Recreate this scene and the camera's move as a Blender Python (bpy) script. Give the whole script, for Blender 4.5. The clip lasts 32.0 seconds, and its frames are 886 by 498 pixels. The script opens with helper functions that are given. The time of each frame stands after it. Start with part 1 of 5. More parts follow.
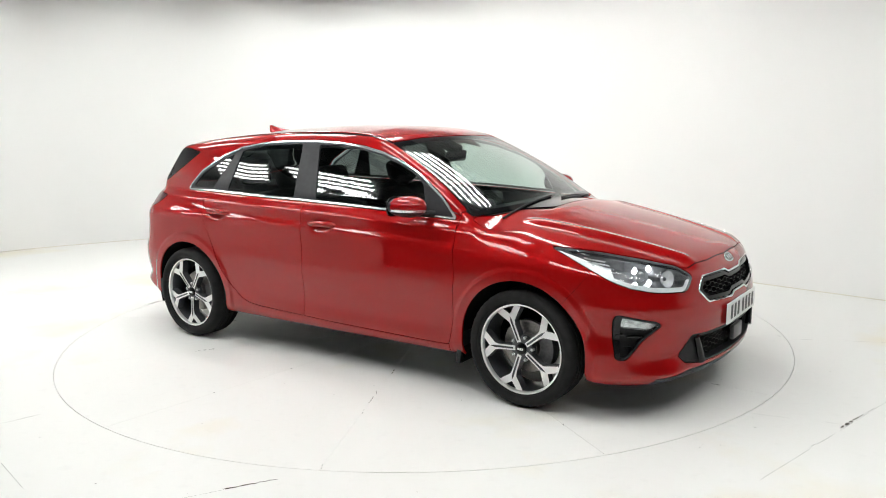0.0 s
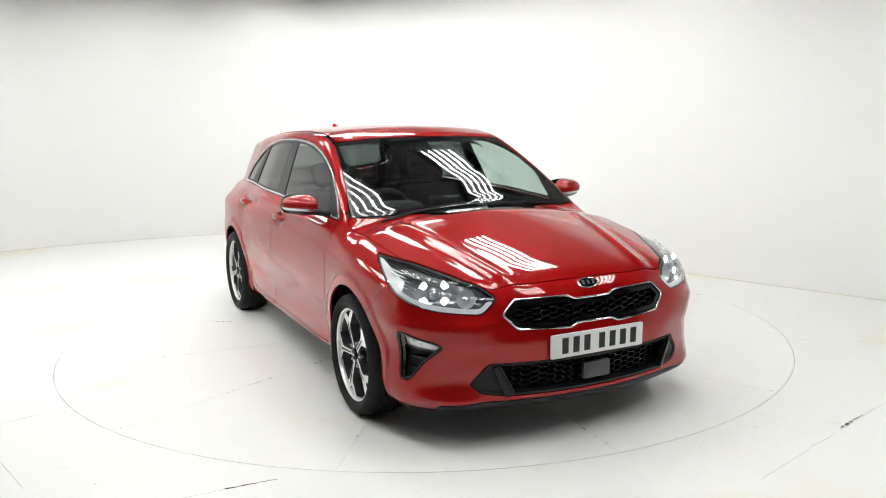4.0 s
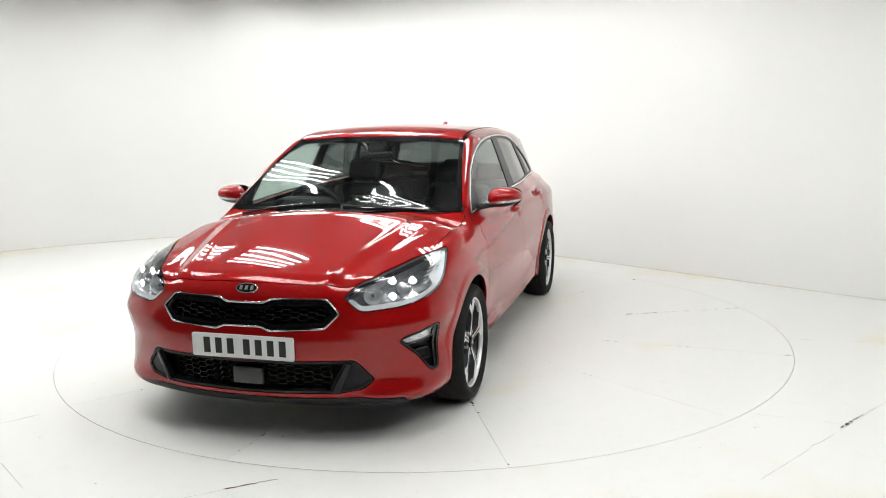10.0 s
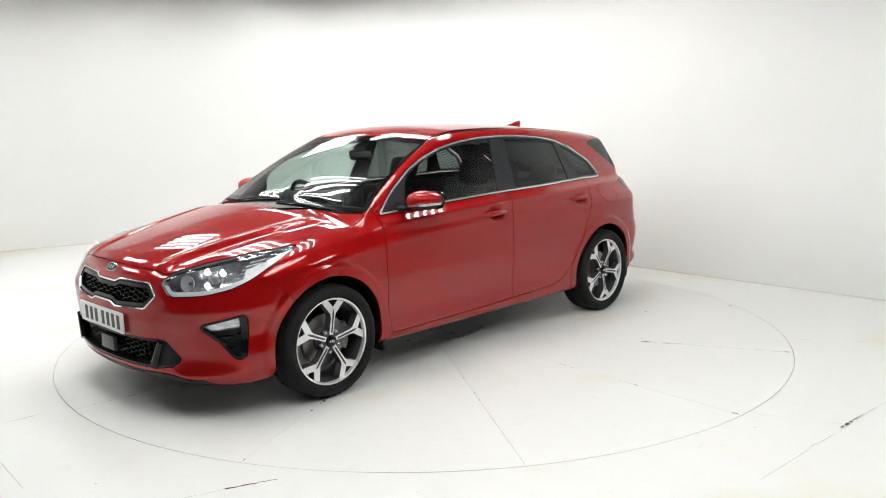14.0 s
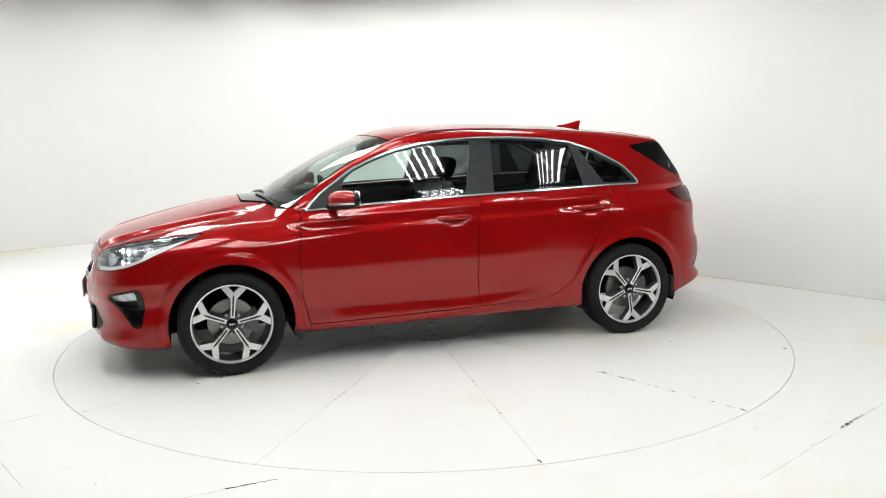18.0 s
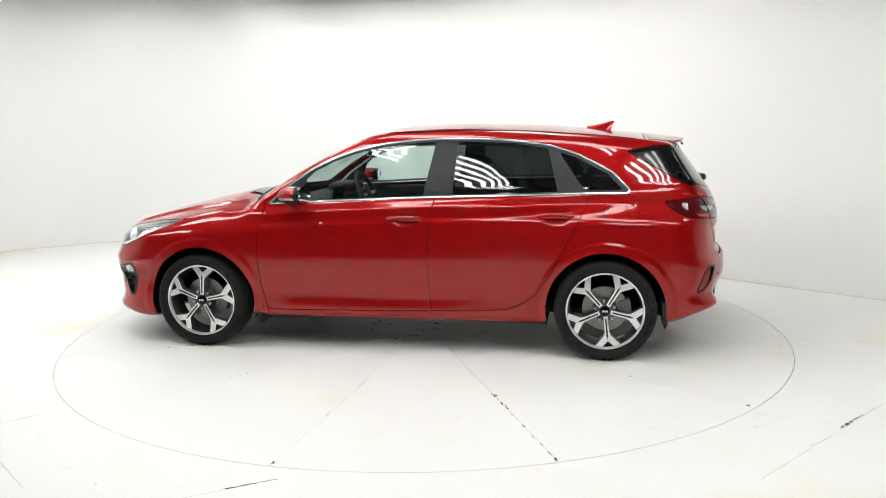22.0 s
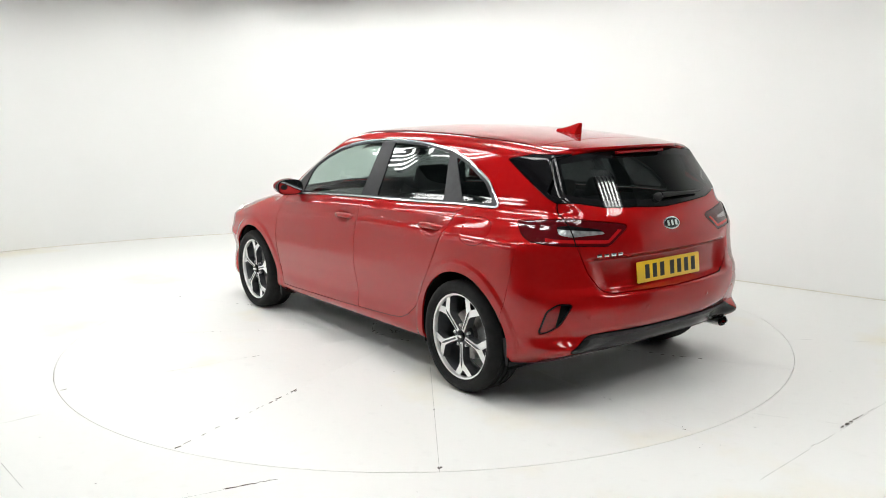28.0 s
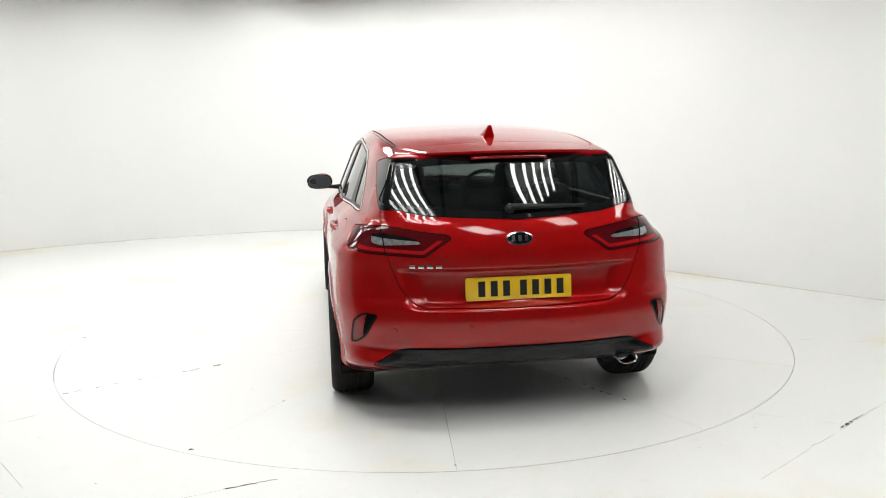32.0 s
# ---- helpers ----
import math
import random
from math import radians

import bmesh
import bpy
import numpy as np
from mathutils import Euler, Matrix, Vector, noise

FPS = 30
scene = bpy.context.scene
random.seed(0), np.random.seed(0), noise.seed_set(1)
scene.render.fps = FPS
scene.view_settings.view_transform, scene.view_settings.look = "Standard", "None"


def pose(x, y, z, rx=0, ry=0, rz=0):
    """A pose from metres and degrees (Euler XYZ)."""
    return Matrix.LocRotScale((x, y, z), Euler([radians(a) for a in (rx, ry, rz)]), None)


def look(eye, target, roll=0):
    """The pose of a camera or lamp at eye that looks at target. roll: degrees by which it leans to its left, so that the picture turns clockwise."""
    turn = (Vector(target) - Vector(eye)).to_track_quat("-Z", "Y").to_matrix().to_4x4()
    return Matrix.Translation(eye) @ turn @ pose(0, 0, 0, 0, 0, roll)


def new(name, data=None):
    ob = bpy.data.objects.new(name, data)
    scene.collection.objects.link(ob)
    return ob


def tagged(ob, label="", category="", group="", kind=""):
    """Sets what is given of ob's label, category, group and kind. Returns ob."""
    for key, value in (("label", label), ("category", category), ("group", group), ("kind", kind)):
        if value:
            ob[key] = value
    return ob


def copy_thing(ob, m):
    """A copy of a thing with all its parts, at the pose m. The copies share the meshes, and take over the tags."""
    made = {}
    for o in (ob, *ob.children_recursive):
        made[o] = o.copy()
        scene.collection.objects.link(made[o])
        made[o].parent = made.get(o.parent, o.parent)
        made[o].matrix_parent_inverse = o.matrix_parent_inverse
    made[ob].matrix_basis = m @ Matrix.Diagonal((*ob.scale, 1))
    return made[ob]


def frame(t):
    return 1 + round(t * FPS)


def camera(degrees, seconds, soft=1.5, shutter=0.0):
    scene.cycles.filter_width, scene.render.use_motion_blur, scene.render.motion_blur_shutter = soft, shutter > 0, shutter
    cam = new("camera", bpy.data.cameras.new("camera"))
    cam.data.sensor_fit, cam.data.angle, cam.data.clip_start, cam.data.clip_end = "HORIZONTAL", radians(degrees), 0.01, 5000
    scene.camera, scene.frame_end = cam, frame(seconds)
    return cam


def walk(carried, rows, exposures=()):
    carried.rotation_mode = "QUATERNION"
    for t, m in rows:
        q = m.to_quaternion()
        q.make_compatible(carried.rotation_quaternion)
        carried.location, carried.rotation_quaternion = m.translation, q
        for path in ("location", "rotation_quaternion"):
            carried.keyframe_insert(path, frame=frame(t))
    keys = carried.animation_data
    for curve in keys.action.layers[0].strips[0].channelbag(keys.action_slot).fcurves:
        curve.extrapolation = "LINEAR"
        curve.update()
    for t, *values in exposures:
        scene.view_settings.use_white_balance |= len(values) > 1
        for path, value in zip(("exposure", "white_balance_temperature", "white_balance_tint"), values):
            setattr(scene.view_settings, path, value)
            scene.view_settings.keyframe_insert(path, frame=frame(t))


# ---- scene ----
# Plan: x to the right and y away from the camera, z up; the turntable's axis is the origin, its top lies at z = 0.
# A red hatchback stands on the turntable and turns with it at 7.06 degrees a second; the camera stands still.
cam = camera(57.04, 32.0, soft=1.0)
EYE, PAN, TILT, ROLL = (0.0, -5.7455, 1.5125), radians(1.2645), radians(-9.3762), -0.9117
AIM = (EYE[0] + math.sin(PAN) * math.cos(TILT), EYE[1] + math.cos(PAN) * math.cos(TILT), EYE[2] + math.sin(TILT))
STAND = look(EYE, AIM, ROLL)
walk(cam, [(0, STAND), (32, STAND)], exposures=[(0, 0.0), (32, 0.0)])
TURN_START, TURN_RATE = -36.5585, -7.0621
CAR_X, CAR_Y = 0.0685, -0.1951  # the car's middle on the turntable

# ---------- world ----------
world = bpy.data.worlds.new("studio_world")
scene.world = world
world.use_nodes = True
world.node_tree.nodes["Background"].inputs[0].default_value = (0.8, 0.85, 0.9, 1)
world.node_tree.nodes["Background"].inputs[1].default_value = 0.05
TUBE_POWER = 25.6


# ---------- materials ----------
def material(name, color, rough=0.5, metal=0.0, coat=0.0, coat_rough=0.03, emit=None, emit_power=0.0, vary=0.0, scale=20.0, bump=0.0,
             bump_scale=200.0, spec=0.5, alpha=1.0, trans=0.0, ior=1.45, rough_vary=0.0):
    m = bpy.data.materials.new(name)
    m.use_nodes = True
    nt = m.node_tree
    b = nt.nodes["Principled BSDF"]
    b.inputs["Base Color"].default_value = (*color, 1)
    b.inputs["Roughness"].default_value = rough
    b.inputs["Metallic"].default_value = metal
    b.inputs["Coat Weight"].default_value = coat
    b.inputs["Coat Roughness"].default_value = coat_rough
    b.inputs["Specular IOR Level"].default_value = spec
    b.inputs["Transmission Weight"].default_value = trans
    b.inputs["IOR"].default_value = ior
    b.inputs["Alpha"].default_value = alpha
    if emit:
        b.inputs["Emission Color"].default_value = (*emit, 1)
        b.inputs["Emission Strength"].default_value = emit_power
    geo = nt.nodes.new("ShaderNodeTexCoord")
    if vary or rough_vary:
        n1 = nt.nodes.new("ShaderNodeTexNoise")
        n1.inputs["Scale"].default_value = scale
        n1.inputs["Detail"].default_value = 6
        nt.links.new(geo.outputs["Object"], n1.inputs["Vector"])
        if vary:
            r = nt.nodes.new("ShaderNodeValToRGB")
            r.color_ramp.elements[0].position, r.color_ramp.elements[1].position = 0.3, 0.7
            r.color_ramp.elements[0].color = (*[c * (1 - vary) for c in color], 1)
            r.color_ramp.elements[1].color = (*[min(1, c * (1 + vary)) for c in color], 1)
            nt.links.new(n1.outputs["Fac"], r.inputs["Fac"])
            nt.links.new(r.outputs["Color"], b.inputs["Base Color"])
        if rough_vary:
            mr = nt.nodes.new("ShaderNodeMapRange")
            mr.inputs["To Min"].default_value, mr.inputs["To Max"].default_value = rough - rough_vary, rough + rough_vary
            nt.links.new(n1.outputs["Fac"], mr.inputs["Value"])
            nt.links.new(mr.outputs["Result"], b.inputs["Roughness"])
    if bump:
        n2 = nt.nodes.new("ShaderNodeTexNoise")
        n2.inputs["Scale"].default_value = bump_scale
        n2.inputs["Detail"].default_value = 4
        nt.links.new(geo.outputs["Object"], n2.inputs["Vector"])
        bp = nt.nodes.new("ShaderNodeBump")
        bp.inputs["Strength"].default_value = bump
        bp.inputs["Distance"].default_value = 0.002
        nt.links.new(n2.outputs["Fac"], bp.inputs["Height"])
        nt.links.new(bp.outputs["Normal"], b.inputs["Normal"])
    return m


def glass_material(name, tint, body, gloss=0.0, skin_gloss=0.04):
    """A thin pane: tinted see-through with a mirror-like skin; body is how much of it the tint blocks."""
    m = bpy.data.materials.new(name)
    m.use_nodes = True
    nt = m.node_tree
    nt.nodes.clear()
    out = nt.nodes.new("ShaderNodeOutputMaterial")
    tr = nt.nodes.new("ShaderNodeBsdfTransparent")
    tr.inputs[0].default_value = (*tint, 1)
    gl = nt.nodes.new("ShaderNodeBsdfGlossy")
    gl.inputs["Color"].default_value = (1, 1, 1, 1)
    gl.inputs["Roughness"].default_value = gloss
    lw = nt.nodes.new("ShaderNodeLayerWeight")
    lw.inputs["Blend"].default_value = 0.5
    po = nt.nodes.new("ShaderNodeMath")
    po.operation = "POWER"
    po.inputs[1].default_value = 5.0
    nt.links.new(lw.outputs["Facing"], po.inputs[0])
    fr = nt.nodes.new("ShaderNodeMapRange")
    fr.inputs["To Min"].default_value, fr.inputs["To Max"].default_value = skin_gloss, 1.0
    nt.links.new(po.outputs[0], fr.inputs["Value"])
    dk = nt.nodes.new("ShaderNodeBsdfDiffuse")
    dk.inputs[0].default_value = (0.006, 0.008, 0.008, 1)
    m1 = nt.nodes.new("ShaderNodeMixShader")
    m1.inputs[0].default_value = body
    m2 = nt.nodes.new("ShaderNodeMixShader")
    nt.links.new(tr.outputs[0], m1.inputs[1])
    nt.links.new(dk.outputs[0], m1.inputs[2])
    nt.links.new(fr.outputs[0], m2.inputs[0])
    nt.links.new(m1.outputs[0], m2.inputs[1])
    nt.links.new(gl.outputs[0], m2.inputs[2])
    nt.links.new(m2.outputs[0], out.inputs[0])
    return m


def paint_material():
    """Deep red metallic lacquer: flakes that vary the base a little, under a smooth clear coat."""
    m = material("red_paint", (0.40, 0.004, 0.010), rough=0.38, metal=0.25, coat=1.0, coat_rough=0.0, spec=0.0)
    nt = m.node_tree
    b = nt.nodes["Principled BSDF"]
    b.inputs["Coat IOR"].default_value = 1.50
    tc = nt.nodes.new("ShaderNodeTexCoord")
    vo = nt.nodes.new("ShaderNodeTexVoronoi")
    vo.inputs["Scale"].default_value = 1400
    nt.links.new(tc.outputs["Object"], vo.inputs["Vector"])
    mix = nt.nodes.new("ShaderNodeValToRGB")
    mix.color_ramp.elements[0].color = (0.275, 0.0026, 0.0034, 1)
    mix.color_ramp.elements[1].color = (0.36, 0.0050, 0.0054, 1)
    nt.links.new(vo.outputs["Color"], mix.inputs["Fac"])
    nt.links.new(mix.outputs["Color"], b.inputs["Base Color"])
    return m


PAINT = paint_material()
BLACK_PLASTIC = material("black_plastic", (0.012, 0.012, 0.013), rough=0.45, bump=0.15, bump_scale=900, vary=0.2, scale=40, spec=0.28)
GLOSS_BLACK = material("gloss_black", (0.006, 0.006, 0.007), rough=0.05, spec=0.4)
PILLAR_BLACK = material("pillar_film", (0.022, 0.023, 0.026), rough=0.35, vary=0.15, scale=30, spec=0.3)
INNER_DARK = material("inner_dark", (0.006, 0.006, 0.006), rough=0.9, spec=0.1)
CHROME = material("chrome", (0.82, 0.83, 0.84), rough=0.08, metal=1.0, rough_vary=0.03, scale=60)
SATIN_SILVER = material("satin_silver", (0.62, 0.63, 0.64), rough=0.28, metal=0.9, rough_vary=0.05, scale=80)
RUBBER = material("tyre_rubber", (0.012, 0.012, 0.012), rough=0.72, bump=0.2, bump_scale=400, vary=0.25, scale=25, spec=0.25)
RIM_DARK = material("rim_grey", (0.065, 0.068, 0.075), rough=0.38, metal=0.25, coat=0.5, vary=0.1, scale=60)
RIM_BRIGHT = material("rim_machined", (0.86, 0.86, 0.86), rough=0.30, metal=0.60, coat=0.3, rough_vary=0.05, scale=150)
DISC_STEEL = material("brake_steel", (0.24, 0.23, 0.22), rough=0.35, metal=0.9, vary=0.2, scale=90)
CALIPER = material("caliper_grey", (0.16, 0.16, 0.165), rough=0.5, metal=0.4, vary=0.2, scale=60)
GLASS_FRONT = glass_material("clear_glass", (0.74, 0.84, 0.80), 0.05, skin_gloss=0.065)
GLASS_DARK = glass_material("privacy_glass", (0.20, 0.22, 0.22), 0.35)
LENS = glass_material("lamp_lens", (0.93, 0.95, 0.96), 0.0)
LENS_RED = material("tail_lens_red", (0.20, 0.003, 0.005), rough=0.3, coat=1.0, coat_rough=0.0, spec=0.0, vary=0.2, scale=90)
LENS_GUIDE = material("tail_guide_red", (0.38, 0.008, 0.010), rough=0.3, coat=1.0, coat_rough=0.0, spec=0.0)
LENS_DARK_RED = material("tail_lens_dark", (0.07, 0.003, 0.005), rough=0.3, coat=1.0, coat_rough=0.0, spec=0.0)
LENS_CLEAR = material("tail_lens_clear", (0.36, 0.37, 0.38), rough=0.22, coat=1.0, coat_rough=0.0, metal=0.5, vary=0.35, scale=45)
LED = material("led_white", (0.9, 0.9, 0.9), rough=0.3, emit=(0.93, 0.96, 1.0), emit_power=8.0)
REFLECTOR = material("lamp_reflector", (0.80, 0.81, 0.82), rough=0.22, metal=0.45, coat=0.5, vary=0.1, scale=70)
LAMP_GREY = material("lamp_bezel", (0.34, 0.34, 0.35), rough=0.25, metal=0.5, coat=0.5, vary=0.4, scale=30)
FOG_SILVER = material("fog_reflector", (0.60, 0.61, 0.62), rough=0.18, metal=0.6, coat=0.5, vary=0.5, scale=35)
PLATE_WHITE = material("plate_white", (0.78, 0.78, 0.77), rough=0.3, coat=0.4, vary=0.03, scale=15)
PLATE_YELLOW = material("plate_yellow", (0.80, 0.50, 0.02), rough=0.3, coat=0.4, vary=0.03, scale=15)
PLATE_INK = material("plate_ink", (0.010, 0.010, 0.010), rough=0.4)
SEAT_CLOTH = material("seat_cloth", (0.018, 0.018, 0.019), rough=0.8, bump=0.4, bump_scale=500, vary=0.3, scale=60, spec=0.12)
TRIM_GREY = material("cabin_trim", (0.022, 0.022, 0.024), rough=0.6, bump=0.2, bump_scale=600, vary=0.2, scale=50, spec=0.15)
LINER_GREY = material("roof_lining", (0.35, 0.34, 0.33), rough=0.9, bump=0.2, bump_scale=700, vary=0.06, scale=40)
MIRROR = material("mirror_glass", (0.85, 0.88, 0.9), rough=0.01, metal=1.0)


def painted_floor_material(name, base, stain, warm):
    """White floor paint: broad scuffs, faint warm stains and small grime specks, a soft sheen."""
    m = material(name, base, rough=0.42, spec=0.35)
    nt = m.node_tree
    b = nt.nodes["Principled BSDF"]
    tc = nt.nodes.new("ShaderNodeTexCoord")
    n1 = nt.nodes.new("ShaderNodeTexNoise")
    n1.inputs["Scale"].default_value, n1.inputs["Detail"].default_value = 0.9, 8
    n2 = nt.nodes.new("ShaderNodeTexNoise")
    n2.inputs["Scale"].default_value, n2.inputs["Detail"].default_value = 14, 8
    nt.links.new(tc.outputs["Object"], n1.inputs["Vector"])
    nt.links.new(tc.outputs["Object"], n2.inputs["Vector"])
    r1 = nt.nodes.new("ShaderNodeValToRGB")
    r1.color_ramp.elements[0].position, r1.color_ramp.elements[1].position = 0.56, 0.72
    r1.color_ramp.elements[0].color, r1.color_ramp.elements[1].color = (*base, 1), (*warm, 1)
    nt.links.new(n1.outputs["Fac"], r1.inputs["Fac"])
    r2 = nt.nodes.new("ShaderNodeValToRGB")
    r2.color_ramp.elements[0].position, r2.color_ramp.elements[1].position = 0.25, 0.42
    r2.color_ramp.elements[0].color, r2.color_ramp.elements[1].color = (stain, stain, stain, 1), (1, 1, 1, 1)
    nt.links.new(n2.outputs["Fac"], r2.inputs["Fac"])
    mul = nt.nodes.new("ShaderNodeMix")
    mul.data_type, mul.blend_type = "RGBA", "MULTIPLY"
    mul.inputs[0].default_value = 1.0
    nt.links.new(r1.outputs["Color"], mul.inputs[6])
    nt.links.new(r2.outputs["Color"], mul.inputs[7])
    nt.links.new(mul.outputs[2], b.inputs["Base Color"])
    mr = nt.nodes.new("ShaderNodeMapRange")
    mr.inputs["To Min"].default_value, mr.inputs["To Max"].default_value = 0.30, 0.55
    nt.links.new(n2.outputs["Fac"], mr.inputs["Value"])
    nt.links.new(mr.outputs["Result"], b.inputs["Roughness"])
    return m


FLOOR_WHITE = painted_floor_material("floor_paint", (0.83, 0.83, 0.81), 0.96, (0.81, 0.765, 0.65))
TABLE_WHITE = painted_floor_material("turntable_paint", (0.83, 0.83, 0.81), 0.96, (0.81, 0.765, 0.64))
WALL_WHITE = material("wall_paint", (0.80, 0.80, 0.79), rough=0.75, vary=0.012, scale=0.8, bump=0.05, bump_scale=60)
# darkened so that the unseen hall mirrors dimly in the lacquer
HALL_GREY = material("hall_wall", (0.16, 0.16, 0.165), rough=0.8, vary=0.1, scale=0.7)
CEILING_GREY = material("ceiling_sheet", (0.45, 0.45, 0.45), rough=0.7, vary=0.15, scale=1.2)
STEEL_GREY = material("roof_steel", (0.12, 0.12, 0.125), rough=0.5, metal=0.5, vary=0.2, scale=3)
FIXTURE_WHITE = material("fixture_enamel", (0.75, 0.75, 0.74), rough=0.4, vary=0.03, scale=10)
TUBE = material("tube_glow", (0.9, 0.9, 0.9), rough=0.4, emit=(0.982, 0.995, 0.968), emit_power=TUBE_POWER)
GRIME = material("grime", (0.075, 0.062, 0.055), rough=0.85, vary=0.4, scale=60)
SEAM = material("seam_grey", (0.22, 0.21, 0.20), rough=0.8, vary=0.25, scale=8)


# ---------- mesh helpers ----------
def mesh_object(name, verts, faces, mat, parent=None, label="", smooth=True, normals=None, mats=None, face_mats=None):
    """One mesh object from arrays; faces may be an n x 3 or n x 4 array or a list of index lists."""
    me = bpy.data.meshes.new(name)
    verts = np.asarray(verts, dtype=np.float64)
    if isinstance(faces, np.ndarray):
        k = faces.shape[1]
        me.vertices.add(len(verts))
        me.vertices.foreach_set("co", verts.ravel())
        me.loops.add(faces.size)
        me.loops.foreach_set("vertex_index", faces.ravel().astype(np.int32))
        me.polygons.add(len(faces))
        me.polygons.foreach_set("loop_start", np.arange(0, faces.size, k, dtype=np.int32))
        me.polygons.foreach_set("loop_total", np.full(len(faces), k, dtype=np.int32))
        me.update(calc_edges=True)
        me.validate()
    else:
        me.from_pydata([tuple(v) for v in verts], [], faces)
    me.materials.append(mat)
    for m in mats or ():
        me.materials.append(m)
    if face_mats is not None:
        me.polygons.foreach_set("material_index", np.asarray(face_mats, dtype=np.int32))
    me.polygons.foreach_set("use_smooth", np.full(len(me.polygons), smooth, dtype=bool))
    if normals is not None and len(me.vertices) == len(normals):
        me.normals_split_custom_set_from_vertices([tuple(n) for n in normals])
    me.update()
    ob = new(name, me)
    ob.parent = parent
    if label:
        ob["label"] = label
    return ob


def part(name, bm, mat, parent=None, label="", smooth_angle=35.0, mats=()):
    """Links a bmesh as one mesh object under a thing or a part."""
    me = bpy.data.meshes.new(name)
    bmesh.ops.recalc_face_normals(bm, faces=bm.faces[:])
    for f in bm.faces:
        f.smooth = True
    lim = radians(smooth_angle)
    for e in bm.edges:
        e.smooth = len(e.link_faces) == 2 and e.calc_face_angle(0) < lim
    bm.to_mesh(me)
    bm.free()
    me.materials.append(mat)
    for m in mats:
        me.materials.append(m)
    ob = new(name, me)
    ob.parent = parent
    if label:
        ob["label"] = label
    return ob


def box_bm(size, at=(0, 0, 0), bevel=0.0, turn=None, bm=None, segs=2):
    own = bmesh.new()
    bmesh.ops.create_cube(own, size=1)
    bmesh.ops.scale(own, vec=size, verts=own.verts)
    if bevel:
        bmesh.ops.bevel(own, geom=own.edges[:], offset=bevel, segments=segs, affect="EDGES", profile=0.5)
    m = Matrix.Translation(at) @ (turn or Matrix.Identity(4))
    bmesh.ops.transform(own, matrix=m, verts=own.verts)
    return merge(bm, own)


def merge(bm, own):
    if bm is None:
        return own
    tmp = bpy.data.meshes.new("tmp")
    own.to_mesh(tmp)
    own.free()
    bm.from_mesh(tmp)
    bpy.data.meshes.remove(tmp)
    return bm


def tube_bm(points, radius, segs=10, bm=None, closed=False, flat=1.0):
    """A swept round bar through points; radius may be a list. flat squeezes it along its second axis."""
    pts = [Vector(p) for p in points]
    rad = radius if isinstance(radius, (list, tuple)) else [radius] * len(pts)
    own = bmesh.new()
    rings = []
    n = len(pts)
    up = Vector((0, 0, 1))
    for i, p in enumerate(pts):
        a = pts[(i + 1) % n] if closed or i < n - 1 else p
        b = pts[i - 1] if closed or i > 0 else p
        d = (a - b).normalized()
        if abs(d.z) > 0.95:
            up = Vector((1, 0, 0))
        s = d.cross(up).normalized()
        t = s.cross(d)
        rings.append([own.verts.new(p + rad[i] * (s * math.cos(k * 2 * math.pi / segs) + t * flat * math.sin(k * 2 * math.pi / segs))) for k in range(segs)])
    for i in range(n if closed else n - 1):
        r0, r1 = rings[i], rings[(i + 1) % n]
        for k in range(segs):
            own.faces.new((r0[k], r0[(k + 1) % segs], r1[(k + 1) % segs], r1[k]))
    if not closed:
        own.faces.new(rings[0][::-1])
        own.faces.new(rings[-1])
    return merge(bm, own)


def lathe_bm(profile, segs=64, axis="y", at=(0, 0, 0), bm=None, closed=False, caps=False):
    """Turns a profile of (radius, height) about an axis through at."""
    own = bmesh.new()
    rings = []
    for r, h in profile:
        ring = []
        for k in range(segs):
            a = 2 * math.pi * k / segs
            c, s = r * math.cos(a), r * math.sin(a)
            v = {"y": (c, h, s), "z": (c, s, h), "x": (h, c, s)}[axis]
            ring.append(own.verts.new(Vector(v) + Vector(at)))
        rings.append(ring)
    n = len(rings)
    for i in range(n if closed else n - 1):
        r0, r1 = rings[i], rings[(i + 1) % n]
        for k in range(segs):
            own.faces.new((r0[k], r0[(k + 1) % segs], r1[(k + 1) % segs], r1[k]))
    if caps:
        for ring, (r, _) in ((rings[0], profile[0]), (rings[-1], profile[-1])):
            if r > 1e-4:
                own.faces.new(ring)
    bmesh.ops.remove_doubles(own, verts=own.verts[:], dist=1e-5)
    return merge(bm, own)


def prism_bm(outline, depth, place, bm=None, bevel=0.0):
    """A flat outline in its own x, y plane, depth thick along z, set by the matrix place."""
    own = bmesh.new()
    lo = [own.verts.new((x, y, 0)) for x, y in outline]
    hi = [own.verts.new((x, y, depth)) for x, y in outline]
    own.faces.new(lo[::-1])
    top = own.faces.new(hi)
    n = len(outline)
    for i in range(n):
        own.faces.new((lo[i], lo[(i + 1) % n], hi[(i + 1) % n], hi[i]))
    if bevel:
        bmesh.ops.bevel(own, geom=list(top.edges), offset=bevel, segments=2, affect="EDGES", profile=0.5)
    bmesh.ops.transform(own, matrix=place, verts=own.verts)
    return merge(bm, own)


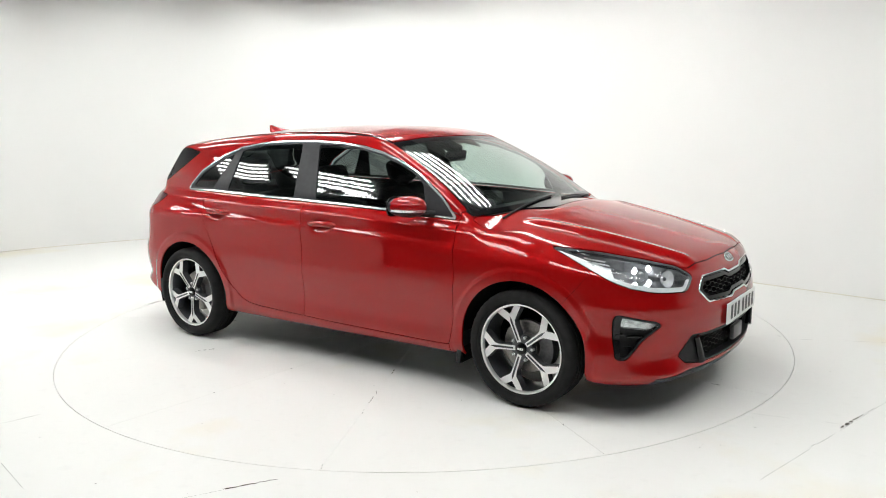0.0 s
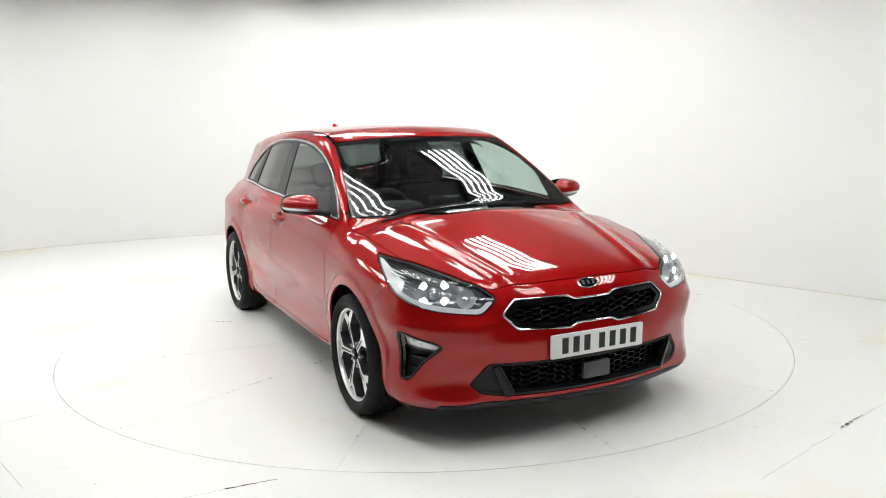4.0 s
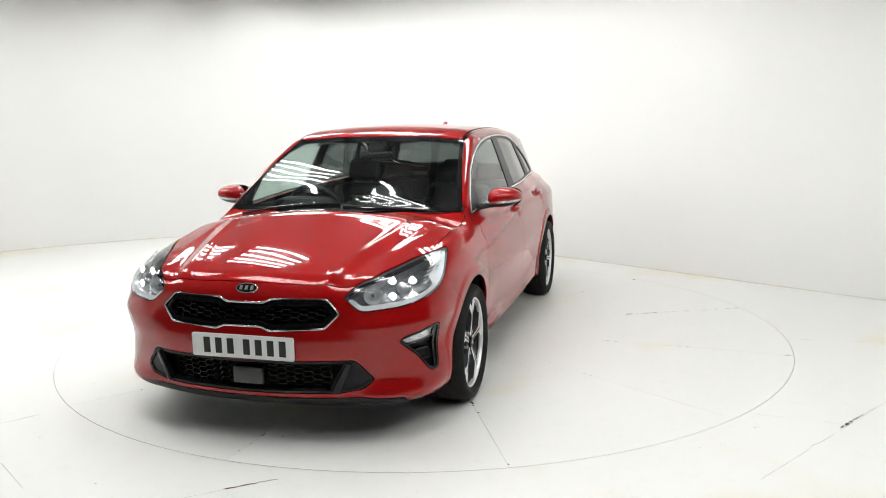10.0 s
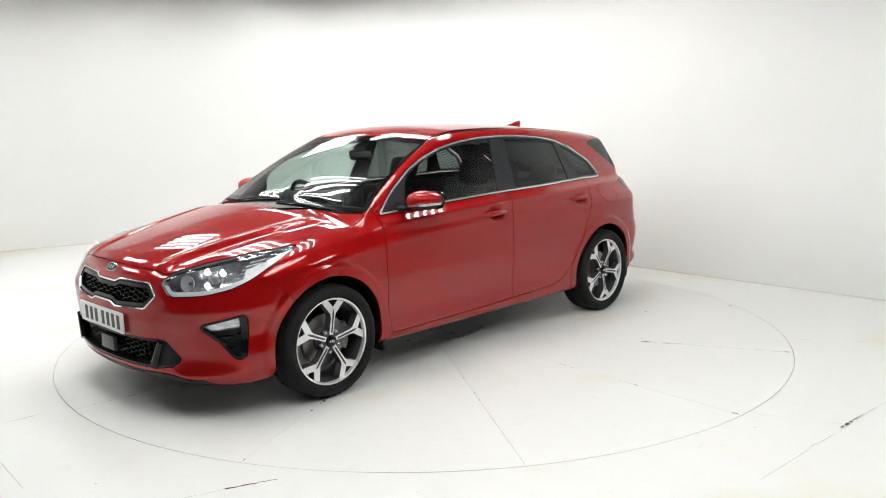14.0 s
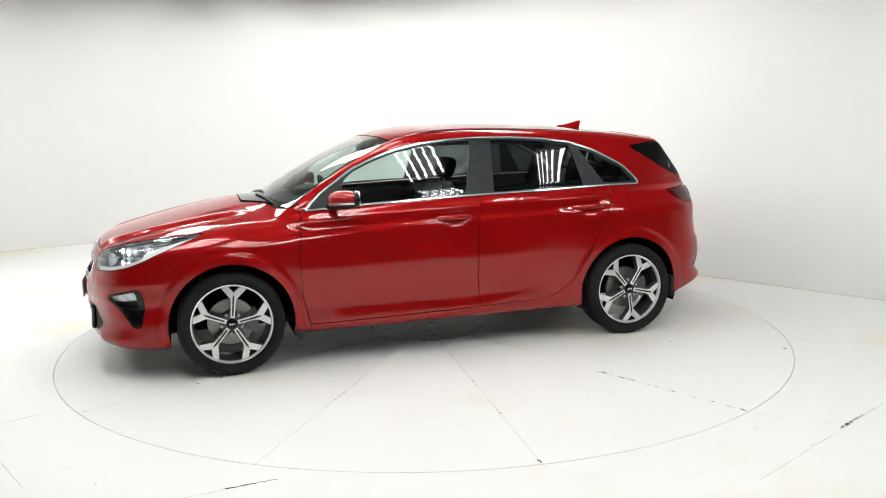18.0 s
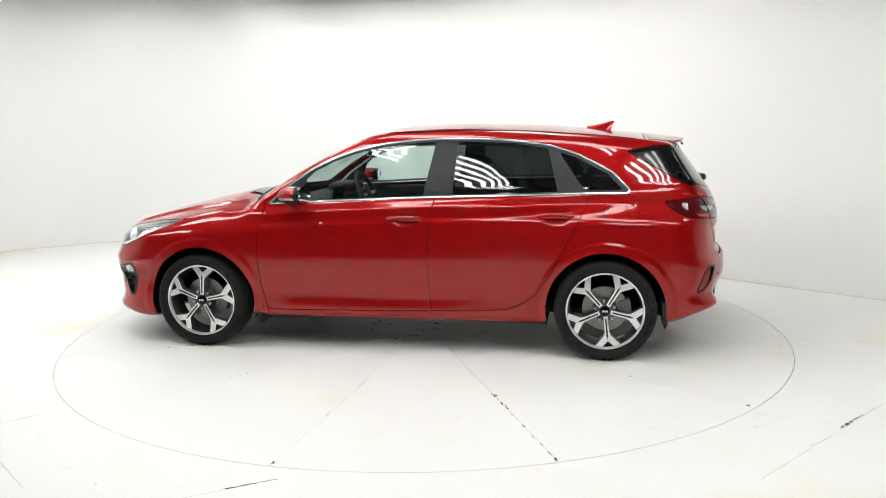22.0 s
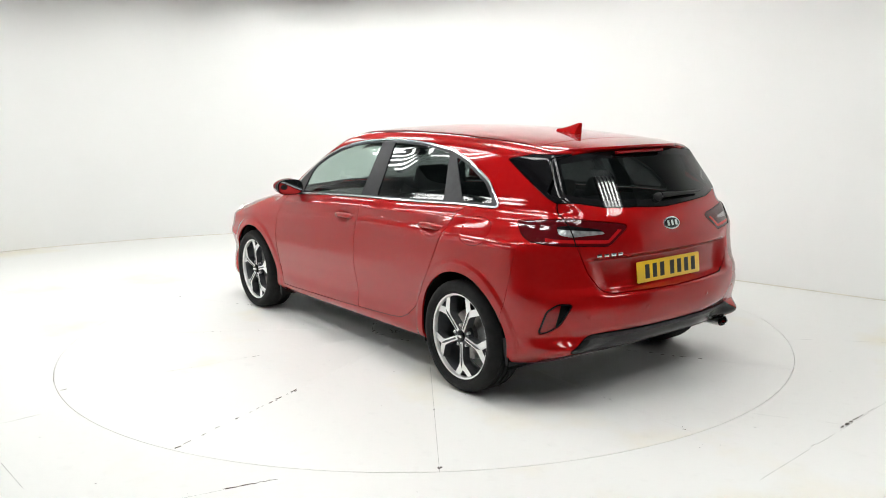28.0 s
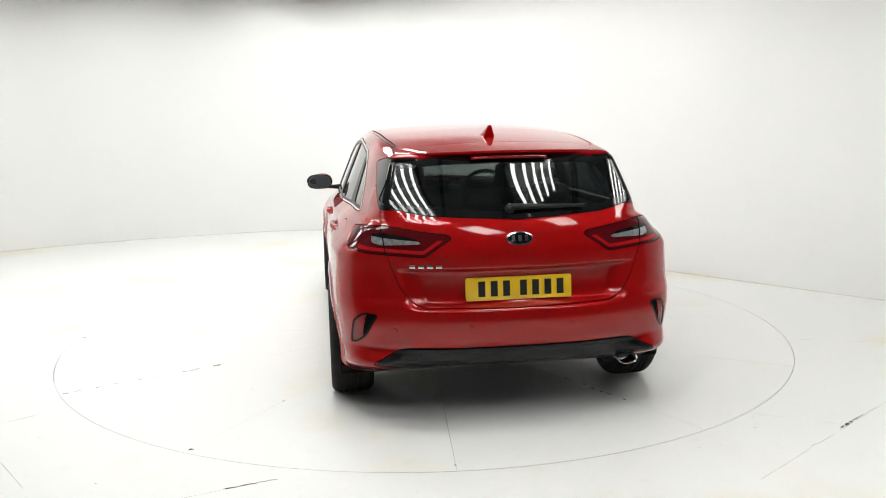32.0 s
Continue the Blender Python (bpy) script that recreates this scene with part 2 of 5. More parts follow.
# ---------- the studio ----------
def smooth_line(points, step=0.15):
    """Points along a rounded line through the given ones (Catmull-Rom)."""
    p = [Vector(q) for q in points]
    out = []
    for i in range(len(p) - 1):
        a, b, c, d = p[max(i - 1, 0)], p[i], p[i + 1], p[min(i + 2, len(p) - 1)]
        n = max(2, int((c - b).length / step))
        for k in range(n):
            t = k / n
            out.append(0.5 * ((2 * b) + (c - a) * t + (2 * a - 5 * b + 4 * c - d) * t * t + (3 * b - a - 3 * c + d) * t ** 3))
    return out + [p[-1]]


WALL_HIGH = 4.2
WALL_LINE = [(-7.3, -3.0), (-7.1, 0.0), (-6.4, 2.3), (-4.976, 3.789), (-3.919, 4.45), (-3.2, 4.76), (-2.2, 5.08), (-1.4, 5.16), (-0.75, 4.85),
             (0.3, 3.93), (1.911, 2.264), (3.638, 0.467), (5.6, -1.55), (6.4, -3.0)]


def build_studio():
    line = smooth_line([(x, y, 0) for x, y in WALL_LINE])
    # the curved white wall, 12 cm thick, with a tight cove at its foot
    prof = [(0.0, 0.012), (0.0, 0.12), (0.0, 1.0), (0.0, 2.5), (0.0, WALL_HIGH), (0.12, WALL_HIGH), (0.12, 0.0), (0.0, 0.0)]
    verts, faces = [], []
    n, k = len(line), len(prof)
    for i, p in enumerate(line):
        d = (line[min(i + 1, n - 1)] - line[max(i - 1, 0)]).normalized()
        out = Vector((-d.y, d.x, 0))
        for o, z in prof:
            verts.append(p + out * o + Vector((0, 0, z)))
    for i in range(n - 1):
        for j in range(k):
            a, b = i * k + j, i * k + (j + 1) % k
            faces.append((a, b, b + k, a + k))
    wall = mesh_object("wall_curved", verts, faces, WALL_WHITE, smooth=True)
    for p in wall.data.polygons:
        p.use_smooth = True
    tagged(wall, "curved seamless white painted studio wall", "wall", kind="structure")
    # thin mortar-like shadow joint where wall meets floor
    bm = bmesh.new()
    seam = [p + Vector((0, 0, 0.003)) for p in line]
    tube_bm(seam, 0.005, segs=6, bm=bm)
    ob = part("baseboard", bm, material("cove_joint", (0.69, 0.66, 0.58), rough=0.8, vary=0.12, scale=6))
    tagged(ob, "thin painted joint between the wall and the floor", "trim", kind="structure")
    # unseen walls added to close the hall, dark for the car's reflections
    for name, size, at in (("wall_back", (17.2, 0.12, 5.6), (0, -10.5, 2.8)), ("wall_left", (0.12, 18, 5.6), (-8.5, -1.5, 2.8)),
                           ("wall_right", (0.12, 18, 5.6), (8.5, -1.5, 2.8)), ("wall_far", (17.2, 0.12, 5.6), (0, 7.5, 2.8))):
        ob = part(name, box_bm(size, at), HALL_GREY)
        tagged(ob, "unseen plain grey hall wall, made dark for the car's reflections", "wall", kind="structure")
    # floor with a round hole for the turntable
    bm = bmesh.new()
    ring = [bm.verts.new(((R_TABLE + 0.0025) * math.cos(a), (R_TABLE + 0.0025) * math.sin(a), 0)) for a in np.linspace(0, 2 * math.pi, 180, endpoint=False)]
    outer = [bm.verts.new((13 * math.cos(a), 13 * math.sin(a), 0)) for a in np.linspace(0, 2 * math.pi, 180, endpoint=False)]
    low = [bm.verts.new((v.co.x, v.co.y, -0.05)) for v in ring]
    for i in range(180):
        j = (i + 1) % 180
        bm.faces.new((ring[i], outer[i], outer[j], ring[j]))
        bm.faces.new((ring[j], low[j], low[i], ring[i]))
    bm.faces.new(low)
    floor = part("floor", bm, FLOOR_WHITE, smooth_angle=20)
    tagged(floor, "white painted board floor with scuffs and faint stains", "floor", kind="structure")
    # roof: sheet above and steel ribs under it
    ob = part("ceiling", box_bm((17, 18, 0.08), (0, -1.5, 5.6)), CEILING_GREY)
    tagged(ob, "grey sheet-metal hall roof", "ceiling", kind="structure")
    bm = None
    for i in range(9):
        bm = box_bm((0.12, 17.5, 0.22), (-7 + i * 1.75, -1.5, 5.44), 0.01, bm=bm)
    ob = part("trim_roof_beams", bm, STEEL_GREY)
    tagged(ob, "row of dark steel roof beams", "beams", kind="structure")


R_TABLE = 2.452
SEAM_TURN = 25.3  # degrees by which the first joint of the boards lies turned from the car's nose


def chip(bm, x, y, along, length, wide, rng, z=0.0004):
    """A thin ragged flake of lost paint."""
    n = 9
    c, s = math.cos(along), math.sin(along)
    vs = []
    for k in range(n):
        a = 2 * math.pi * k / n
        r = rng.uniform(0.55, 1.15)
        u, v = 0.5 * length * math.cos(a) * r, 0.5 * wide * math.sin(a) * r
        vs.append(bm.verts.new((x + u * c - v * s, y + u * s + v * c, z)))
    bm.faces.new(vs)


# joints with lost paint: the joint's number, from and to which radius, how many flakes, their length and width
CHIPS = [(3, 1.50, 1.80, 9, 0.040, 0.013), (3, 1.80, 2.38, 12, 0.035, 0.006), (3, 2.41, 2.44, 3, 0.030, 0.014), (2, 1.25, 1.95, 6, 0.030, 0.006),
         (2, 2.40, 2.44, 3, 0.035, 0.018), (0, 1.62, 1.86, 8, 0.035, 0.011), (0, 2.38, 2.44, 3, 0.022, 0.010), (11, 1.9, 2.42, 5, 0.030, 0.006), (9, 1.02, 1.10, 3, 0.030, 0.010),
         (9, 1.30, 1.80, 7, 0.030, 0.006), (9, 2.40, 2.44, 2, 0.018, 0.008), (4, 1.70, 1.80, 3, 0.024, 0.005), (4, 2.40, 2.44, 3, 0.024, 0.012), (6, 1.45, 1.95, 11, 0.050, 0.012),
         (5, 1.80, 1.90, 3, 0.020, 0.006), (5, 2.38, 2.43, 2, 0.016, 0.008), (7, 1.45, 1.60, 5, 0.040, 0.010), (1, 1.0, 1.7, 4, 0.02, 0.004), (8, 1.2, 2.0, 4, 0.02, 0.005), (10, 1.3, 2.2, 4, 0.02, 0.005)]


def build_turntable():
    rng = random.Random(5)
    table = new("turntable")
    tagged(table, "round white painted board turntable flush with the floor", "turntable")
    gap, r, r0 = 0.0007, R_TABLE - 0.0012, 0.395
    # twelve wedge-shaped boards with fine joints round a small middle plate
    for k in range(12):
        a0, a1 = radians(SEAM_TURN + 30 * k), radians(SEAM_TURN + 30 * (k + 1))
        arc = lambda rad, f: (rad * math.cos(a0 + gap / rad + (a1 - a0 - 2 * gap / rad) * f), rad * math.sin(a0 + gap / rad + (a1 - a0 - 2 * gap / rad) * f))
        bm = bmesh.new()
        n = 12
        inner = [arc(r0, i / n) for i in range(n + 1)]
        outer = [arc(r, i / n) for i in range(n + 1)]
        rows = {}
        for z in (0.0, -0.02):
            rows[z] = ([bm.verts.new((x, y, z)) for x, y in inner], [bm.verts.new((x, y, z)) for x, y in outer])
        for i in range(n):
            bm.faces.new((rows[0.0][0][i], rows[0.0][1][i], rows[0.0][1][i + 1], rows[0.0][0][i + 1]))
            for q in (0, 1):
                bm.faces.new((rows[0.0][q][i], rows[0.0][q][i + 1], rows[-0.02][q][i + 1], rows[-0.02][q][i]))
        for i in (0, n):
            bm.faces.new((rows[0.0][0][i], rows[0.0][1][i], rows[-0.02][1][i], rows[-0.02][0][i]))
        part("board", bm, TABLE_WHITE, table, smooth_angle=20)
    part("middle_plate", lathe_bm([(0.001, 0.0), (r0 - 0.003, 0.0), (r0 - 0.003, -0.02)], 48, "z"), TABLE_WHITE, table, "round middle plate", 20)
    part("deck", lathe_bm([(0.001, -0.004), (r - 0.002, -0.004), (r - 0.002, -0.04), (0.001, -0.04)], 120, "z"), SEAM, table, "grey joint filler under the boards")
    bm = bmesh.new()
    for joint, ra, rb, count, length, wide in CHIPS:
        a = radians(SEAM_TURN + 30 * joint)
        for _ in range(count):
            q = rng.uniform(ra, rb)
            off = rng.gauss(0, wide * 0.35)
            chip(bm, q * math.cos(a) - off * math.sin(a), q * math.sin(a) + off * math.cos(a), a + rng.gauss(0, 0.12), length * rng.uniform(0.4, 1.2), wide * rng.uniform(0.4, 1.2), rng)
    # cracked paint round the middle plate
    for _ in range(46):
        a, q = rng.uniform(0, 6.28), rng.choice((0.395, 0.395, 0.27, 0.10)) + rng.gauss(0, 0.012)
        chip(bm, q * math.cos(a), q * math.sin(a), a + math.pi / 2 + rng.gauss(0, 0.5), rng.uniform(0.02, 0.08), rng.uniform(0.004, 0.014), rng)
    for _ in range(26):
        a, q = rng.uniform(0, 6.28), 2.43 * math.sqrt(rng.random())
        chip(bm, q * math.cos(a), q * math.sin(a), a, rng.uniform(0.003, 0.009), rng.uniform(0.003, 0.006), rng)
    ob = part("lost_paint", bm, GRIME, table, "dark ragged flakes of lost paint along the joints")
    ob["kind"] = "stuff"
    return table


def build_floor_marks():
    rng = random.Random(11)
    bm = bmesh.new()
    # joints between the floor's boards, as fine dark lines broken here and there
    for x0, y0, x1, y1 in ((1.35, -2.62, 2.70, -1.48), (1.62, -1.86, 2.02, -2.04), (-1.15, -2.70, -0.52, -2.43), (-2.75, -2.24, -2.02, -1.63), (-1.95, -2.21, -1.68, -2.53),
                           (2.45, -0.55, 4.2, -0.95), (-3.9, 1.6, -2.9, 1.15), (-3.2, 1.42, -2.4, 1.02)):
        d = math.hypot(x1 - x0, y1 - y0)
        t, a = 0.0, math.atan2(y1 - y0, x1 - x0)
        while t < d:
            n = rng.uniform(0.08, 0.3)
            if rng.random() < 0.72:
                m = min(t + n, d) - t
                chip(bm, x0 + (t + m / 2) * math.cos(a), y0 + (t + m / 2) * math.sin(a), a, m * 1.05, 0.0022, rng, 0.0006)
            t += n
    ob = part("floor_joint_lines", bm, SEAM)
    tagged(ob, "fine broken grey joint lines in the floor", "floor marks", kind="stuff")
    bm = bmesh.new()
    for x, y, a, n, length, wide in ((2.018, -2.04, 0.69, 6, 0.05, 0.022), (2.12, -1.955, 0.69, 7, 0.05, 0.008), (2.25, -1.85, 0.69, 4, 0.03, 0.006), (-0.765, -2.53, 0.40, 6, 0.06, 0.013),
                                     (-0.69, -2.50, 0.40, 5, 0.05, 0.006), (-2.085, -1.685, 0.70, 3, 0.03, 0.007), (1.75, -2.27, 0.69, 3, 0.02, 0.006)):
        for _ in range(n):
            u = rng.gauss(0, length * 0.5)
            chip(bm, x + u * math.cos(a), y + u * math.sin(a), a + rng.gauss(0, 0.15), length * rng.uniform(0.5, 1.2), wide * rng.uniform(0.4, 1.1), rng, 0.0008)
    for _ in range(40):
        a, q = rng.uniform(-2.9, 0.2), rng.uniform(2.5, 3.4)
        chip(bm, q * math.cos(a), q * math.sin(a), a, rng.uniform(0.003, 0.012), rng.uniform(0.003, 0.006), rng, 0.0008)
    ob = part("floor_chips", bm, GRIME)
    tagged(ob, "dark ragged chips in the floor's white paint", "floor marks", kind="stuff")


def motions():
    ts = [0.5 * i for i in range(65)]
    def at(t, x, y):
        a = radians(TURN_START + TURN_RATE * t)
        return pose(math.cos(a) * x - math.sin(a) * y, math.sin(a) * x + math.cos(a) * y, 0, 0, 0, math.degrees(a))
    walk(CAR, [(t, at(t, CAR_X, CAR_Y)) for t in ts])
    walk(TABLE, [(t, at(t, 0, 0)) for t in ts])


build_studio()
build_floor_marks()
TABLE = build_turntable()


# ---------- light banks ----------
BANK_TURN = -49.0
# rows of banks: how far each row lies across, and where its banks lie along it
# added fill for dim walls: row -4.0, row 1.13's -3.9, row -2.25's two ends
BANK_ROWS = ((-0.62, (-3.9, -1.9, 0.2, 2.2, 3.85)), (1.13, (-3.9, -1.95, 0.07, 3.7)), (-2.25, (-3.8, -1.8, 0.2, 2.0, 4.0)), (-4.0, (-3.9, -1.9)))
BANK_Z = 3.0


def build_light_bank(m):
    bank = new("light_bank")
    tagged(bank, "dark steel ceiling light bank with five lit fluorescent tubes, some banks added as fill", "ceiling light", group="ceiling light banks")
    for sx in (-0.55, 0.55):
        part("cross_bar", box_bm((0.05, 0.54, 0.03), (sx, 0, 0.080), 0.006), STEEL_GREY, bank)
    part("ballast", box_bm((1.3, 0.08, 0.05), (0, 0, 0.135), 0.008), STEEL_GREY, bank)
    # tray and skirts are added to hold tube light off roof and wall tops
    part("tray", box_bm((1.40, 0.56, 0.012), (0, 0, 0.101), 0.003), STEEL_GREY, bank, "added dark grey steel tray that keeps tube light off the roof")
    for sy in (-1, 1):
        part("added_skirt", box_bm((1.40, 0.012, 0.10), (0, sy * 0.287, 0.055), 0.003), STEEL_GREY, bank, "added dark grey steel skirt that keeps light off the wall tops")
    for k in range(5):
        y = -0.22 + 0.11 * k
        t = part("tube", lathe_bm([(0.001, -0.66), (0.017, -0.66), (0.017, 0.66), (0.001, 0.66)], 10, "x", (0, y, 0.028)), TUBE, bank, "lit white fluorescent tube")
        for sx in (-1, 1):
            part("lamp_holder", box_bm((0.02, 0.045, 0.06), (sx * 0.672, y, 0.036), 0.003), FIXTURE_WHITE, t)
    for sx in (-1, 1):
        part("hanger_rod", lathe_bm([(0.006, 0.09), (0.006, 5.55 - BANK_Z)], 8, "z", (sx * 0.6, 0, 0)), STEEL_GREY, bank)
    bank.matrix_basis = m
    return bank


def build_lights():
    c, q = math.cos(radians(BANK_TURN)), math.sin(radians(BANK_TURN))
    places = [pose(along * c - across * q, along * q + across * c, BANK_Z, 0, 0, BANK_TURN) for across, row in BANK_ROWS for along in row]
    first = build_light_bank(places[0])
    for m in places[1:]:
        copy_thing(first, m)


build_lights()

# ---------- the car's outer skin ----------
# Car space: x forward, y to the car's left, z up, the origin on the ground midway between the axles.
CAR = new("hatchback_car")
tagged(CAR, "glossy red five-door hatchback parked on a white turntable", "car")


def table(points, lo, hi, blur):
    """A smoothed curve through (a, b) points, as a function."""
    a = np.array([p[0] for p in points], float)
    b = np.array([p[1] for p in points], float)
    h = np.diff(a)
    d = np.diff(b) / h
    s = np.zeros_like(b)
    s[0], s[-1] = d[0], d[-1]
    for i in range(1, len(a) - 1):
        if d[i - 1] * d[i] > 0:
            w1, w2 = 2 * h[i] + h[i - 1], h[i] + 2 * h[i - 1]
            s[i] = (w1 + w2) / (w1 / d[i - 1] + w2 / d[i])
    g = np.arange(lo, hi, 0.002)
    i = np.clip(np.searchsorted(a, g) - 1, 0, len(h) - 1)
    t = np.clip((g - a[i]) / h[i], 0, 1)
    v = (b[i] * (1 + 2 * t) * (1 - t) ** 2 + s[i] * h[i] * t * (1 - t) ** 2 + b[i + 1] * t * t * (3 - 2 * t) + s[i + 1] * h[i] * t * t * (t - 1))
    if blur:
        k = np.arange(-int(3 * blur / 0.002), int(3 * blur / 0.002) + 1) * 0.002
        w = np.exp(-0.5 * (k / blur) ** 2)
        w /= w.sum()
        v = np.convolve(np.pad(v, len(k) // 2, mode="edge"), w, mode="valid")
    return lambda q: np.interp(q, g, v)


def step(a, b, x):
    t = np.clip((x - a) / (b - a), 0, 1)
    return t * t * (3 - 2 * t)


def smax(a, b, k):
    h = np.maximum(k - np.abs(a - b), 0) / k
    return np.maximum(a, b) + h * h * k * 0.25


TOP = table([(-2.6, 1.13), (-1.85, 1.318), (-1.5, 1.374), (-1.17, 1.408), (-0.8, 1.434), (-0.35, 1.447), (0.0, 1.438), (0.2, 1.405), (0.35, 1.352),
             (0.74, 1.175), (0.95, 1.055), (1.05, 0.999), (1.10, 0.993), (1.22, 0.986), (1.333, 0.966), (1.655, 0.896), (1.85, 0.846), (2.0, 0.802), (2.09, 0.768),
             (2.2, 0.70), (2.5, 0.45)], -2.6, 2.6, 0.016)
CROWN = table([(-2.2, 0.10), (-1.0, 0.10), (0.2, 0.09), (0.5, 0.12), (1.0, 0.17), (1.15, 0.16), (1.5, 0.15), (2.1, 0.13)], -2.6, 2.6, 0.03)
WIDE = table([(-2.4, 0.651), (-2.1, 0.786), (-1.95, 0.833), (-1.8, 0.861), (-1.6, 0.883), (-1.325, 0.893), (-1.0, 0.885), (-0.4, 0.883), (0.3, 0.883), (0.9, 0.883),
              (1.325, 0.897), (1.6, 0.881), (1.8, 0.851), (1.95, 0.819), (2.1, 0.766), (2.4, 0.631)], -2.6, 2.6, 0.03)
SECTION = table([(0.0, -0.10), (0.18, -0.062), (0.23, -0.038), (0.28, -0.027), (0.35, -0.026), (0.45, -0.014), (0.56, -0.0015), (0.60, 0.0), (0.66, -0.003), (0.74, -0.008), (0.81, -0.0125),
                 (0.845, -0.018), (0.878, -0.0315), (0.900, -0.0345), (0.936, -0.0365), (0.942, -0.0385), (0.965, -0.068), (0.982, -0.088), (1.05, -0.1165), (1.12, -0.1445), (1.2, -0.1770), (1.28, -0.2105), (1.35, -0.2420), (1.45, -0.311), (1.6, -0.461)],
                0.0, 1.7, 0.0035)
SECTION_FRONT = table([(0.0, -0.10), (0.18, -0.062), (0.23, -0.038), (0.28, -0.027), (0.35, -0.026), (0.45, -0.014), (0.56, -0.0015), (0.63, 0.0), (0.72, -0.003), (0.80, -0.011), (0.87, -0.027),
                       (0.93, -0.049), (0.97, -0.072), (1.0, -0.096), (1.05, -0.1165), (1.2, -0.177), (1.35, -0.242), (1.45, -0.311), (1.6, -0.461)], 0.0, 1.7, 0.012)
BELT = table([(-2.3, 1.03), (-1.45, 1.028), (-0.8, 1.012), (0.0, 0.992), (0.87, 0.948), (1.3, 0.915), (1.7, 0.86), (2.3, 0.80)], -2.6, 2.6, 0.05)
NARROW = table([(-2.3, 0.14), (-1.8, 0.10), (-1.44, 0.072), (-1.0, 0.03), (-0.6, 0.0), (0.0, 0.0), (0.87, 0.02), (1.3, 0.03), (2.3, 0.03)], -2.6, 2.6, 0.05)
NOSE = table([(0.0, 1.98), (0.15, 2.08), (0.2, 2.14), (0.24, 2.165), (0.33, 2.168), (0.42, 2.182), (0.5, 2.186), (0.56, 2.174), (0.63, 2.155), (0.70, 2.13),
              (0.76, 2.098), (0.82, 2.05), (1.0, 1.86), (1.3, 1.5)], 0.0, 1.7, 0.012)
TAIL = table([(0.0, -1.86), (0.25, -1.97), (0.31, -2.02), (0.40, -2.062), (0.44, -2.09), (0.52, -2.108), (0.60, -2.10), (0.66, -2.075), (0.79, -2.058), (0.85, -2.056),
              (0.93, -2.036), (1.0, -2.006), (1.03, -1.985), (1.29, -1.80), (1.36, -1.755), (1.6, -1.55)], 0.0, 1.7, 0.008)
RECESS = table([(0.0, 0.0), (0.595, 0.0), (0.625, 0.052), (0.74, 0.042), (0.776, 0.036), (0.790, 0.0), (1.6, 0.0)], 0.0, 1.7, 0.004)
FLOOR_LINE = table([(-2.3, 0.38), (-2.0, 0.30), (-1.75, 0.235), (-1.0, 0.21), (1.0, 0.203), (1.6, 0.185), (1.9, 0.17), (2.1, 0.175), (2.3, 0.2)], -2.6, 2.6, 0.02)
CORNER = table([(-2.4, 0.03), (-1.75, 0.035), (-1.5, 0.06), (0.0, 0.06), (0.25, 0.03), (0.95, 0.03), (1.15, 0.045), (1.7, 0.055), (2.4, 0.055)], -2.6, 2.6, 0.03)
ARCHES = ((1.318, 0.306, 0.366), (-1.326, 0.308, 0.364))


def width_at(x, z):
    zs = z - (BELT(x) - 1.0) * step(0.5, 0.9, z)
    ahead = step(0.72, 1.12, x)  # the crease under the windows fades out on the front wing
    w = WIDE(x) + SECTION(zs) * (1 - ahead) + SECTION_FRONT(zs) * ahead - NARROW(x) * step(0.80, 0.985, zs)
    for ax, az, ar in ARCHES:
        r = np.hypot(x - ax, z - az)
        w = w + 0.0085 * (1 - step(ar + 0.040, ar + 0.074, r))
    # the doors' lower edge kicks out again under a soft hollow; the kick climbs to the rear
    kick = 0.315 + 0.17 * np.maximum(0, -0.22 - x) ** 1.1
    inside = step(-1.15, -0.75, x) * (1 - step(0.62, 0.95, x))
    w = w + inside * (0.005 * (1 - np.tanh((z - kick) / 0.045)) - 0.005 * np.exp(-((z - kick - 0.14) / 0.10) ** 2))
    # the front bumper's corners widen towards the ground and hide the tyres from ahead
    w = w + 0.030 * step(1.60, 1.76, x) * (1 - step(0.34, 0.50, z))
    # finger hollows behind the door handles
    for hx, hz in ((-0.075, 0.858), (-1.03, 0.880)):
        w = w - 0.016 * np.exp(-((x - hx) / 0.062) ** 4 - ((z - hz) / 0.034) ** 2)
    return w


